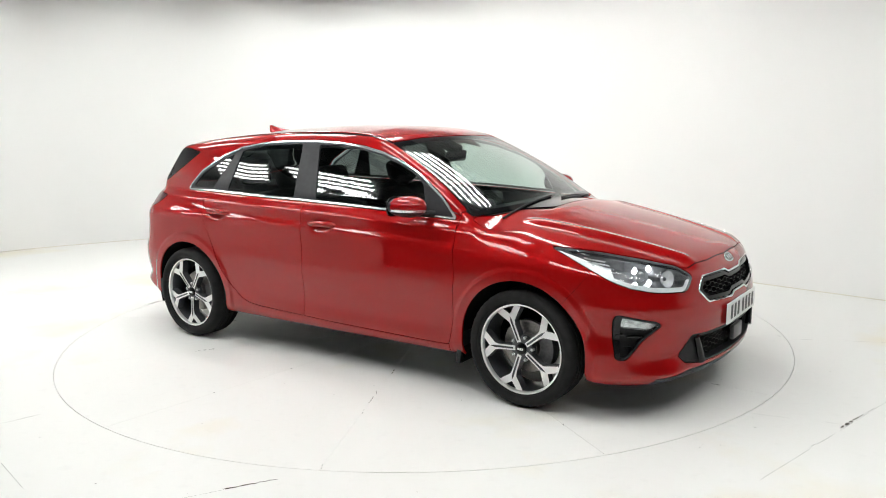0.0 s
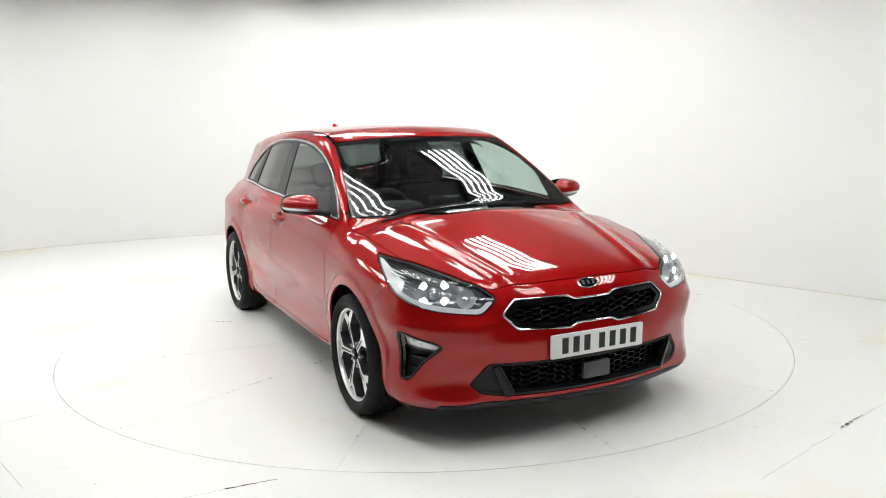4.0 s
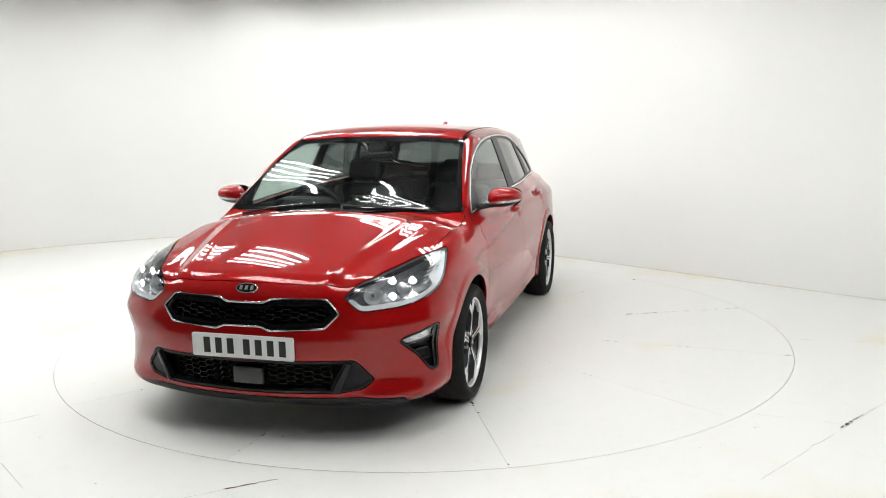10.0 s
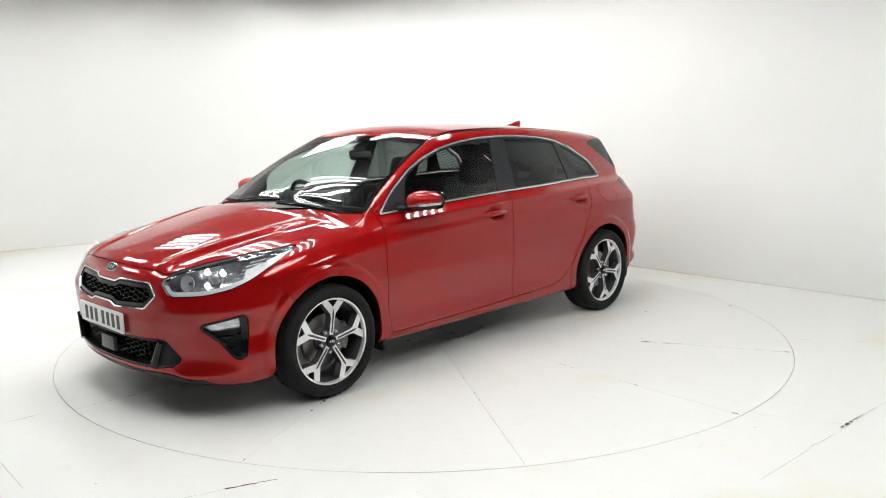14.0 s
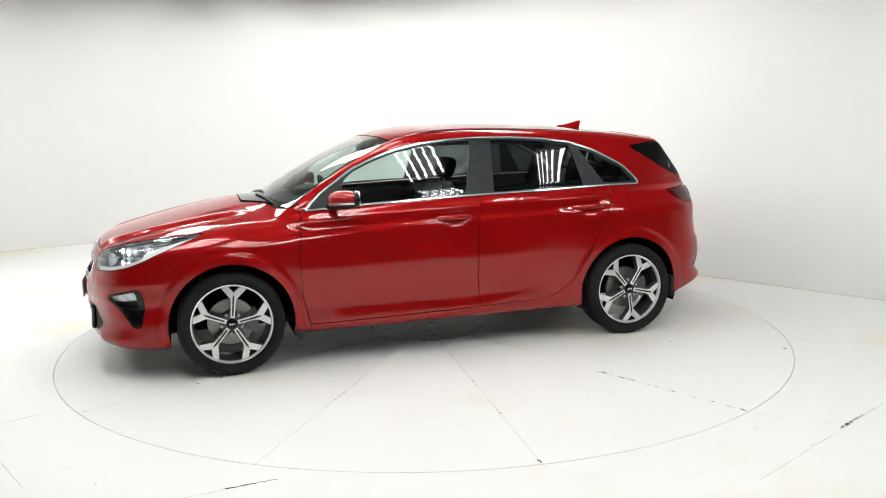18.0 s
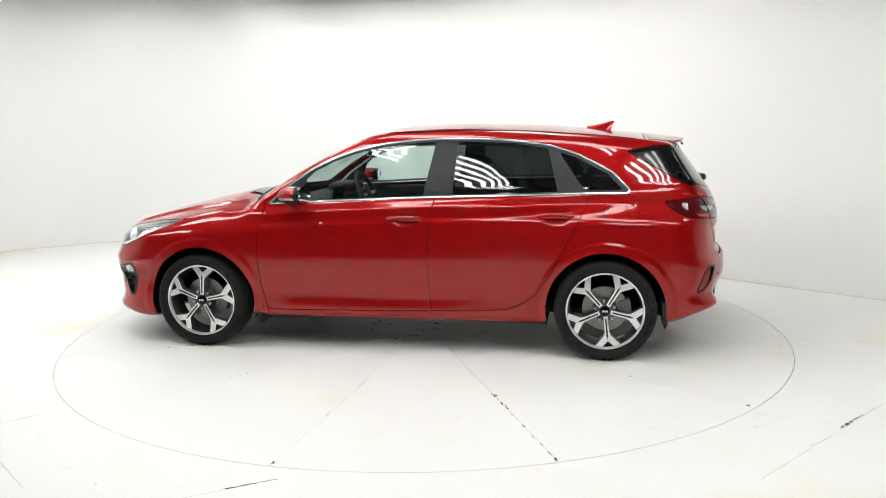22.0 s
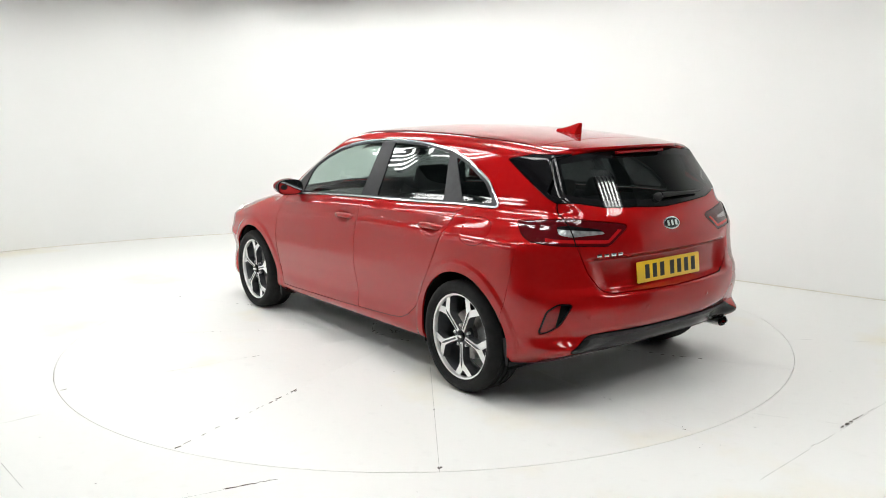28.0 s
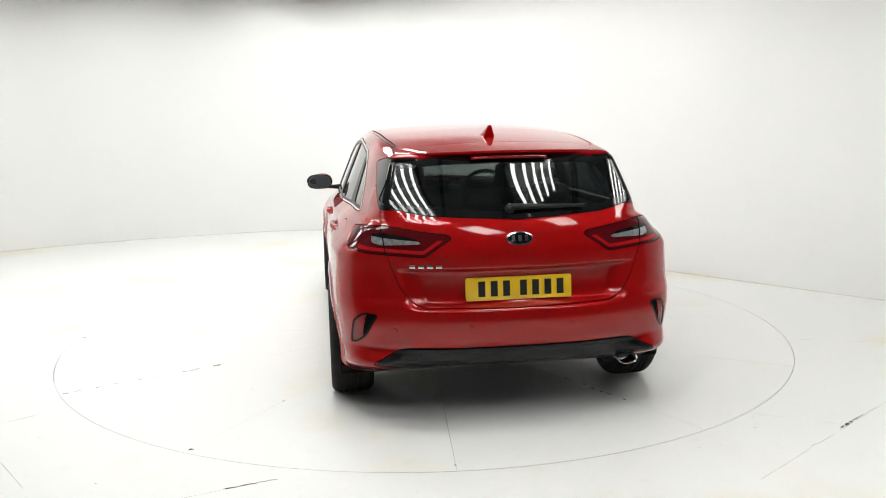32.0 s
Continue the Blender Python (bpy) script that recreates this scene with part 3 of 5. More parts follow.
def skin(x, y, z):
    """Below zero inside the car's skin, about in metres."""
    ay = np.abs(y)
    slope = (TOP(x + 0.004) - TOP(x - 0.004)) / 0.008
    zt = TOP(x) - CROWN(x) * ay * ay
    # bonnet: a ridge that runs from the scuttle to the grille, with a hollow outside it
    bon = step(1.12, 1.3, x) * (1 - step(2.0, 2.12, x))
    ry = 0.40 + (2.05 - x) * 0.20
    zt = zt + bon * (0.010 * np.exp(-((ay - ry + 0.02) / 0.034) ** 2) - 0.007 * np.exp(-((ay - ry - 0.045) / 0.040) ** 2))
    top = (z - zt) / np.sqrt(1 + slope * slope)
    side = (ay - width_at(x, z)) * 0.97
    front = (x - NOSE(z) + 0.105 * (ay / 0.6) ** 2.3) * 0.95
    # bumper corners: a lip that flicks out low down under a soft scoop
    corner = step(0.50, 0.66, ay)
    front = front - corner * (0.020 * np.exp(-((z - 0.232) / 0.035) ** 2) - 0.014 * np.exp(-((z - 0.335) / 0.06) ** 2))
    rear = (TAIL(z) + RECESS(z) * (1 - step(0.47, 0.60, ay + 0.25 * (0.79 - z))) + 0.088 * (ay / 0.6) ** 2.5 - x) * 0.95
    rear = rear - 0.09 * step(0.45, 0.72, ay) * np.exp(-((z - 0.335) / 0.060) ** 2)
    # cheeks of the front bumper: a ridge under the lamps above a hollow round the fog lamps
    f = smax(side, front, 0.17)
    cheek = step(1.60, 1.80, x) * step(0.40, 0.60, ay)
    f = f - cheek * (0.012 * np.exp(-((z - 0.575) / 0.040) ** 2) - 0.016 * np.exp(-((z - 0.425) / 0.065) ** 2))
    f = smax(f, rear, 0.13 - 0.105 * step(0.98, 1.10, z))
    f = smax(f, top, CORNER(x))
    return smax(f, (FLOOR_LINE(x) - z) * 0.98, 0.045)


def build_skin(nm=250, ne=118, nt=215):
    """Half of the skin (y >= 0) as points, normals and triangles: rays from a line inside the car to its surface."""
    x0, z0, x1, z1 = -1.3, 0.69, 1.35, 0.47
    th = np.radians(np.linspace(-90, 90, nt))
    stations = [(x0, z0, -p) for p in np.radians(np.linspace(89.6, 0, ne, endpoint=False))]
    stations += [(x, z0 + (z1 - z0) * (x - x0) / (x1 - x0), 0.0) for x in np.linspace(x0, x1, nm)]
    stations += [(x1, z1, p) for p in np.radians(np.linspace(0, 89.6, ne + 1)[1:])]
    st = np.array(stations)
    ns = len(st)
    o = np.stack([st[:, 0], np.zeros(ns), st[:, 1]], 1)[:, None, :].repeat(nt, 1)
    d = np.stack([np.sin(st[:, 2])[:, None] * np.ones(nt), np.cos(st[:, 2])[:, None] * np.cos(th), np.cos(st[:, 2])[:, None] * np.sin(th)], 2)
    o, d = o.reshape(-1, 3), d.reshape(-1, 3)
    lo, hi = np.full(len(o), 0.05), np.full(len(o), 1.6)
    for _ in range(26):
        mid = (lo + hi) / 2
        p = o + d * mid[:, None]
        inside = skin(p[:, 0], p[:, 1], p[:, 2]) < 0
        lo, hi = np.where(inside, mid, lo), np.where(inside, hi, mid)
    v = o + d * lo[:, None]
    v[np.abs(v[:, 1]) < 1e-5, 1] = 0.0
    n = gradient(v)
    idx = np.arange(ns * nt).reshape(ns, nt)
    a, b, c, e = idx[:-1, :-1].ravel(), idx[1:, :-1].ravel(), idx[1:, 1:].ravel(), idx[:-1, 1:].ravel()
    return v, n, np.concatenate([np.stack([a, c, b], 1), np.stack([a, e, c], 1)])


def gradient(v, eps=0.003):
    g = np.stack([skin(*(v + eps * np.eye(3)[k]).T) - skin(*(v - eps * np.eye(3)[k]).T) for k in range(3)], 1)
    g[v[:, 1] == 0, 1] = 0
    return g / np.maximum(np.linalg.norm(g, axis=1, keepdims=True), 1e-9)


def clip(sk, dist):
    """The piece of a skin where dist < 0, cut cleanly along dist = 0."""
    v, n, t = sk
    if not len(t):
        return sk
    s = dist < 0
    cnt = s[t].sum(1)
    keep = t[cnt == 3]
    out = [keep]
    new_v, new_n = [], []
    base = len(v)
    for want in (1, 2):
        tr = t[cnt == want]
        if not len(tr):
            continue
        lone = s[tr] if want == 1 else ~s[tr]
        k = lone.argmax(1)
        r = np.arange(len(tr))
        a, b, c = tr[r, k], tr[r, (k + 1) % 3], tr[r, (k + 2) % 3]
        ends = []
        for e in (b, c):
            w = (dist[a] / (dist[a] - dist[e]))[:, None]
            new_v.append(v[a] + (v[e] - v[a]) * w)
            new_n.append(n[a] + (n[e] - n[a]) * w)
            ends.append(base + np.arange(len(tr)))
            base += len(tr)
        ab, ac = ends
        if want == 1:
            out.append(np.stack([a, ab, ac], 1))
        else:
            out.append(np.stack([ab, b, c], 1))
            out.append(np.stack([ab, c, ac], 1))
    v = np.concatenate([v] + new_v)
    n = np.concatenate([n] + new_n)
    t = np.concatenate(out)
    return tidy(v, n, t)


def tidy(v, n, t):
    """Drops unused points and welds equal ones."""
    used, inv = np.unique(t, return_inverse=True)
    v, n, t = v[used], n[used], inv.reshape(-1, 3)
    key = np.round(v * 1e5).astype(np.int64)
    _, first, inv = np.unique(key, axis=0, return_index=True, return_inverse=True)
    v, n, t = v[first], n[first], inv.ravel()[t]
    good = (t[:, 0] != t[:, 1]) & (t[:, 1] != t[:, 2]) & (t[:, 0] != t[:, 2])
    return v, n, t[good]


def mirrored(sk):
    v, n, t = sk
    return v * [1, -1, 1], n * [1, -1, 1], t[:, ::-1]


def both(sk):
    a, b = sk, mirrored(sk)
    return tidy(np.concatenate([a[0], b[0]]), np.concatenate([a[1], b[1]]), np.concatenate([a[2], b[2] + len(a[0])]))


def pushed(sk, by):
    return sk[0] + sk[1] * by, sk[1], sk[2]


def flanged(sk, deep):
    """Adds an inward rim along a skin's open edges, so that the piece has thickness."""
    v, n, t = sk
    if not len(t):
        return sk
    e = np.concatenate([t[:, [0, 1]], t[:, [1, 2]], t[:, [2, 0]]])
    key = np.sort(e, 1)
    _, first, cnt = np.unique(key, axis=0, return_index=True, return_counts=True)
    rim = e[first[cnt == 1]]
    a, b = rim[:, 0], rim[:, 1]
    va, vb = v[a], v[b]
    da, db = va - n[a] * deep, vb - n[b] * deep
    side = np.cross(vb - va, n[a])
    side /= np.maximum(np.linalg.norm(side, axis=1, keepdims=True), 1e-9)
    m = len(a)
    base = len(v)
    i = base + np.arange(m)
    v2 = np.concatenate([v, va, vb, db, da])
    n2 = np.concatenate([n, side, side, side, side])
    quads = np.concatenate([np.stack([i + m, i, i + 3 * m], 1), np.stack([i + m, i + 3 * m, i + 2 * m], 1)])
    return v2, n2, np.concatenate([t, quads])


def polygon_distance(px, py, poly):
    """Signed distance to a closed polygon, below zero inside."""
    p = np.stack([px, py], 1)
    best = np.full(len(p), 1e9)
    inside = np.zeros(len(p), bool)
    m = len(poly)
    for i in range(m):
        a, b = np.array(poly[i]), np.array(poly[(i + 1) % m])
        ab = b - a
        h = np.clip(((p - a) @ ab) / max(ab @ ab, 1e-12), 0, 1)
        best = np.minimum(best, np.hypot(*(p - a - h[:, None] * ab).T))
        cross = ((a[1] > p[:, 1]) != (b[1] > p[:, 1])) & (p[:, 0] < (b[0] - a[0]) * (p[:, 1] - a[1]) / (b[1] - a[1] + 1e-15) + a[0])
        inside ^= cross
    return np.where(inside, -best, best)


def rounded(points, cut=0.25, rounds=2):
    """Corner cutting: a closed outline with rounded corners."""
    p = [np.array(q, float) for q in points]
    for _ in range(rounds):
        q = []
        for i in range(len(p)):
            a, b = p[i], p[(i + 1) % len(p)]
            q += [a + (b - a) * cut, b - (b - a) * cut]
        p = q
    return [tuple(a) for a in p]


def fillet(points, r=0.02, n=4):
    """A closed outline whose corners are rounded by about r."""
    p = [np.array(q, float) for q in points]
    out = []
    m = len(p)
    for i in range(m):
        a, b, c = p[i - 1], p[i], p[(i + 1) % m]
        la, lc = np.linalg.norm(a - b), np.linalg.norm(c - b)
        s, e = b + (a - b) * min(r / la, 0.45), b + (c - b) * min(r / lc, 0.45)
        for k in range(n + 1):
            t = k / n
            out.append(tuple(s * (1 - t) ** 2 + b * 2 * t * (1 - t) + e * t * t))
    return out


HALF = 0.70710678
GAP = 0.0022


class Area:
    """A region of the skin: an outline in one of the projections, and a band of x and of y."""

    def __init__(self, plane, outline, x=(-9, 9), y=(-1, 9), z=(-9, 9)):
        self.plane, self.outline, self.x, self.y, self.z = plane, outline, x, y, z

    def distance(self, v):
        x, y, z = v[:, 0], v[:, 1], v[:, 2]
        a, b = {"side": (x, z), "end": (y, z), "top": (x, y), "front_corner": ((y - x) * HALF, z), "rear_corner": ((y + x) * HALF, z)}[self.plane]
        d = polygon_distance(a, b, self.outline)
        for c, (lo, hi) in ((x, self.x), (y, self.y), (z, self.z)):
            if lo > -8:
                d = np.maximum(d, lo - c)
            if hi < 8:
                d = np.maximum(d, c - hi)
        return d


def cut(sk, area, gap=GAP, grow=0.0):
    """Splits a skin into the part inside an area and the rest, with a gap between them."""
    d = area.distance(sk[0]) - grow
    return clip(sk, d + gap), clip(sk, gap - d)


def panel(name, sk, mat=PAINT, label="", deep=0.012, sides=1, parent=None, push=0.0):
    """One object of a skin piece: sides 1 is the left half, -1 the right, 0 both in one."""
    sk = pushed(sk, push) if push else sk
    sk = both(sk) if sides == 0 else (mirrored(sk) if sides < 0 else sk)
    if deep:
        sk = flanged(sk, deep)
    return mesh_object(name, sk[0], sk[2], mat, parent or CAR, label, normals=sk[1])


SKIN = build_skin()

# outlines, in metres of the car's space
DLO = [(0.875, 0.940), (0.76, 1.052), (0.56, 1.188), (0.42, 1.250), (0.27, 1.300), (0.10, 1.336), (-0.10, 1.357), (-0.32, 1.366), (-0.55, 1.362), (-0.75, 1.350),
       (-0.98, 1.318), (-1.15, 1.262), (-1.36, 1.155), (-1.455, 1.060), (-1.475, 1.030), (-1.455, 1.012), (-1.2, 1.014), (-0.8, 1.003), (-0.26, 0.992), (0.0, 0.984), (0.45, 0.965)]
A_DLO = Area("side", fillet(DLO, 0.03), y=(0.35, 9))
FRONT_PANE = Area("side", fillet([(0.66, 0.972), (0.60, 1.120), (0.55, 1.165), (0.42, 1.226), (0.27, 1.276), (0.10, 1.312), (-0.10, 1.334), (-0.252, 1.340), (-0.180, 1.004), (0.10, 0.999)], 0.012), y=(0.35, 9))
REAR_PANE = Area("side", fillet([(-0.395, 1.342), (-0.55, 1.338), (-0.75, 1.327), (-0.965, 1.292), (-1.030, 1.030), (-0.37, 1.012)], 0.012), y=(0.35, 9))
QUARTER_PANE = Area("side", fillet([(-1.03, 1.272), (-1.145, 1.235), (-1.335, 1.135), (-1.42, 1.045), (-1.40, 1.038), (-1.19, 1.037)], 0.012), y=(0.35, 9))
SCREEN = Area("end", fillet([(-0.4, 1.374), (0.0, 1.374), (0.30, 1.370), (0.58, 1.352), (0.735, 0.962), (0.0, 0.985), (-0.4, 0.985)], 0.02), x=(0.0, 1.2))
COWL = Area("top", [(1.10, -0.3), (1.10, 0.0), (1.07, 0.35), (1.005, 0.60), (0.95, 0.735), (0.90, 0.735), (0.93, 0.5), (0.97, -0.3)], z=(0.9, 2))
BONNET = Area("top", fillet([(2.088, -0.3), (2.088, 0.0), (2.075, 0.25), (2.040, 0.47), (1.985, 0.575), (1.80, 0.675), (1.55, 0.725), (1.30, 0.745), (0.965, 0.755), (0.955, 0.738), (1.01, 0.60), (1.075, 0.35), (1.105, 0.0), (1.105, -0.3)], 0.02), z=(0.6, 2))
LAMP = Area("front_corner", fillet([(-1.140, 0.702), (-1.05, 0.757), (-0.90, 0.790), (-0.70, 0.824), (-0.462, 0.850), (-0.585, 0.768), (-0.68, 0.708), (-0.76, 0.676), (-0.887, 0.650), (-1.085, 0.634)], 0.03), x=(1.2, 9))
FOG = Area("front_corner", fillet([(-0.925, 0.490), (-0.895, 0.512), (-0.70, 0.552), (-0.688, 0.53), (-0.70, 0.324), (-0.752, 0.322), (-0.825, 0.412)], 0.02), x=(1.2, 9))
GRILLE = Area("end", fillet([(-0.3, 0.675), (0.0, 0.675), (0.095, 0.675), (0.135, 0.693), (0.395, 0.694), (0.458, 0.630), (0.395, 0.562), (0.135, 0.548), (0.095, 0.566), (0.0, 0.566), (-0.3, 0.566)], 0.012), x=(1.2, 9))
INTAKE = Area("end", fillet([(-0.3, 0.412), (0.0, 0.412), (0.52, 0.415), (0.598, 0.320), (0.555, 0.278), (0.44, 0.258), (0.0, 0.254), (-0.3, 0.254)], 0.015), x=(1.2, 9))
CHIN = Area("end", [(-0.3, 0.232), (0.0, 0.232), (0.55, 0.236), (0.72, 0.222), (0.72, 0.0), (-0.3, 0.0)], x=(1.85, 9))
FRONT_BUMPER = Area("side", [(1.72, 0.95), (1.70, 0.80), (1.685, 0.725), (1.56, 0.575), (1.3, 0.3), (1.3, -0.2), (2.6, -0.2), (2.6, 0.95)])
FENDER = Area("side", [(3.0, 2.0), (0.945, 2.0), (0.885, 0.96), (0.890, 0.889), (0.914, 0.663), (0.898, 0.423), (0.860, 0.262), (0.86, -0.2), (3.0, -0.2)], y=(0.3, 9), z=(-9, 0.985))
FRONT_DOOR = Area("side", fillet([(0.872, 0.935), (0.890, 0.889), (0.914, 0.663), (0.898, 0.423), (0.862, 0.264), (0.80, 0.262), (0.0, 0.274), (-0.240, 0.282), (-0.226, 0.473), (-0.223, 0.721), (-0.262, 1.015), (-0.2, 1.1), (0.5, 1.1), (0.9, 0.96)], 0.01), y=(0.35, 9))
REAR_DOOR = Area("side", fillet([(-0.240, 0.282), (-0.226, 0.473), (-0.223, 0.721), (-0.262, 1.015), (-0.27, 1.1), (-1.215, 1.1), (-1.217, 1.000), (-1.199, 0.940), (-1.134, 0.809), (-0.975, 0.503), (-0.900, 0.405), (-0.813, 0.338), (-0.740, 0.308), (-0.64, 0.297), (-0.45, 0.289)], 0.01), y=(0.35, 9))
FUEL = Area("side", rounded([(-1.300, 0.975), (-1.525, 0.965), (-1.515, 0.825), (-1.315, 0.832)], 0.25, 3), y=(0.35, 9))
TAIL_LAMP = Area("rear_corner", fillet([(-1.200, 0.934), (-1.18, 0.950), (-0.92, 0.990), (-0.80, 0.987), (-0.636, 0.972), (-0.664, 0.910), (-0.70, 0.885), (-0.82, 0.866), (-1.105, 0.846)], 0.02), x=(-9, -1.2))
REAR_GLASS = Area("end", fillet([(-0.3, 1.312), (0.0, 1.312), (0.35, 1.304), (0.575, 1.282), (0.600, 1.20), (0.645, 1.098), (0.60, 1.068), (0.43, 1.035), (0.0, 1.012), (-0.3, 1.012)], 0.02), x=(-9, -1.5))
TAILGATE = Area("end", fillet([(-0.3, 2.0), (0.54, 2.0), (0.55, 1.25), (0.638, 1.075), (0.648, 1.02), (0.640, 0.95), (0.626, 0.85), (0.575, 0.71), (0.51, 0.628), (0.46, 0.608), (0.0, 0.602), (-0.3, 0.602)], 0.02), x=(-9, -1.565))
REAR_SIDE_GLASS = Area("side", [(-1.440, 1.274), (-1.60, 1.300), (-2.10, 1.300), (-2.10, 1.062), (-1.825, 1.062), (-1.77, 1.085), (-1.60, 1.180)], y=(0.45, 9))
REAR_BUMPER = Area("side", [(-1.62, 0.42), (-1.665, 0.50), (-1.70, 0.60), (-1.735, 0.76), (-1.76, 0.88), (-2.6, 0.88), (-2.6, -0.2), (-1.3, -0.2), (-1.3, 0.30)])
DIFFUSER = Area("end", fillet([(-0.3, 0.410), (0.0, 0.410), (0.570, 0.406), (0.705, 0.340), (0.695, 0.322), (0.60, 0.314), (0.50, 0.16), (0.0, 0.16), (-0.3, 0.16)], 0.012), x=(-9, -1.75))
REFLECTOR_POD = Area("rear_corner", fillet([(-0.925, 0.575), (-0.850, 0.582), (-0.79, 0.545), (-0.775, 0.500), (-0.745, 0.420), (-0.80, 0.430), (-0.86, 0.470)], 0.02), x=(-9, -1.2))
ROOF = Area("top", [(0.6, -0.3), (0.6, 0.555), (0.0, 0.565), (-0.5, 0.562), (-1.1, 0.545), (-1.553, 0.515), (-1.553, -0.3)], z=(1.2, 2))
DITCH = Area("top", [(0.6, 0.558), (0.6, 0.586), (0.0, 0.588), (-0.5, 0.585), (-1.1, 0.568), (-1.50, 0.538), (-1.50, 0.516), (-1.1, 0.547), (-0.5, 0.564), (0.0, 0.567)], z=(1.2, 2))


def arch_distance(v):
    d = np.full(len(v), 9.0)
    for ax, az, ar in ARCHES:
        d = np.minimum(d, np.hypot(v[:, 0] - ax, v[:, 2] - az) - ar)
        d = np.minimum(d, np.maximum(np.abs(v[:, 0] - ax) - ar * 0.985, v[:, 2] - az))
    return np.maximum(d, 0.45 - v[:, 1])


def build_body():
    body = clip(SKIN, -arch_distance(SKIN[0]))
    pieces = {}
    # underbody
    under = body[0][:, 2] - FLOOR_LINE(body[0][:, 0]) - 0.012
    panel("underbody", clip(body, under), BLACK_PLASTIC, "black plastic underbody", sides=0, deep=0)
    body = clip(body, -under)
    for key, area in (("dlo", A_DLO), ("screen", SCREEN), ("cowl", COWL), ("lamp", LAMP), ("fog", FOG), ("grille", GRILLE), ("intake", INTAKE), ("chin", CHIN),
                      ("tail_lamp", TAIL_LAMP), ("pod", REFLECTOR_POD), ("diffuser", DIFFUSER), ("rear_glass", REAR_GLASS), ("rear_side_glass", REAR_SIDE_GLASS),
                      ("tailgate", TAILGATE), ("bonnet", BONNET), ("roof", ROOF), ("ditch", DITCH), ("front_bumper", FRONT_BUMPER), ("rear_bumper", REAR_BUMPER),
                      ("front_door", FRONT_DOOR), ("rear_door", REAR_DOOR), ("fender", FENDER)):
        pieces[key], body = cut(body, area, 0.0007 if key in ("rear_bumper", "front_bumper") else GAP)
    pieces["side"] = body
    return pieces


PIECES = build_body()
BRIGHT_TRIM = material("bright_trim", (0.86, 0.87, 0.88), rough=0.16, metal=0.7, coat=0.5, rough_vary=0.04, scale=40)
DIFFUSER_BLACK = material("diffuser_black", (0.009, 0.009, 0.010), rough=0.22, spec=0.35, rough_vary=0.05, scale=60)
BONNET_PANEL = panel("bonnet", PIECES["bonnet"], sides=0)
ROOF_PANEL = panel("roof", PIECES["roof"], sides=0)
TAILGATE_PANEL = panel("tailgate", PIECES["tailgate"], sides=0)
BUMPER_F = panel("front_bumper", PIECES["front_bumper"], sides=0)
BUMPER_R = panel("rear_bumper", PIECES["rear_bumper"], sides=0)
panel("front_lip", PIECES["chin"], BLACK_PLASTIC, "matt black lower lip", sides=0, parent=BUMPER_F)
for s in (1, -1):
    panel("cowl", PIECES["cowl"], BLACK_PLASTIC, "black plastic scuttle grille", sides=s)


def framed_pane(name, sk, area, band, glass, label):
    d = area.distance(sk[0])
    pane = panel(name, clip(sk, d + band), glass, label, sides=0, deep=0.004)
    panel("glass_border", clip(sk, -(d + band)), GLOSS_BLACK, "black printed glass border", sides=0, deep=0.006, parent=pane)
    return pane


SCREEN_PANE = framed_pane("windscreen", PIECES["screen"], SCREEN, 0.022, GLASS_FRONT, "clear curved windscreen")
REAR_PANE_OB = framed_pane("rear_window", PIECES["rear_glass"], REAR_GLASS, 0.035, GLASS_DARK, "dark tinted rear window")
DIFF = panel("diffuser", PIECES["diffuser"], DIFFUSER_BLACK, "gloss black lower bumper trim", sides=0, parent=BUMPER_R)
panel("diffuser_ridge", clip(PIECES["diffuser"], 0.383 - PIECES["diffuser"][0][:, 2]), BLACK_PLASTIC, "matt black textured ridge", sides=0, parent=DIFF, push=0.007, deep=0.012)
for s in (1, -1):
    panel("fender", PIECES["fender"], sides=s)
    whole = PIECES["side"]
    if s > 0:
        flap, whole = cut(whole, FUEL, 0.0014)
        panel("fuel_flap", flap, sides=1, label="red fuel filler flap", deep=0.006)
    panel("body_side", whole, sides=s, label="painted sill, pillars and rear quarter")
    panel("roof_ditch_trim", PIECES["ditch"], GLOSS_BLACK, "black roof joint strip", sides=s, push=-0.003)
    panel("rear_side_window", PIECES["rear_side_glass"], GLOSS_BLACK, "gloss black glass corner panel", sides=s)
    FD = panel("front_door", PIECES["front_door"], sides=s)
    RD = panel("rear_door", PIECES["rear_door"], sides=s)
    dlo = PIECES["dlo"]
    ring = A_DLO.distance(dlo[0])
    inner = clip(dlo, ring + 0.0130)
    panel("window_trim", clip(dlo, -(ring + 0.0110)), BRIGHT_TRIM, "bright chrome window surround", sides=s, push=0.003, deep=0.006)
    fp, rest = cut(inner, FRONT_PANE, 0.0)
    rp, rest = cut(rest, REAR_PANE, 0.0)
    qp, rest = cut(rest, QUARTER_PANE, 0.0)
    panel("window_pane", fp, GLASS_FRONT, "clear door window", sides=s, parent=FD, push=-0.006, deep=0.003)
    panel("window_pane", rp, GLASS_DARK, "dark tinted door window", sides=s, parent=RD, push=-0.006, deep=0.003)
    panel("quarter_pane", qp, GLASS_DARK, "dark tinted quarter window", sides=s, push=-0.006, deep=0.003)
    panel("pillar_trim", rest, PILLAR_BLACK, "satin black window pillar trim", sides=s, push=-0.001, deep=0.010)


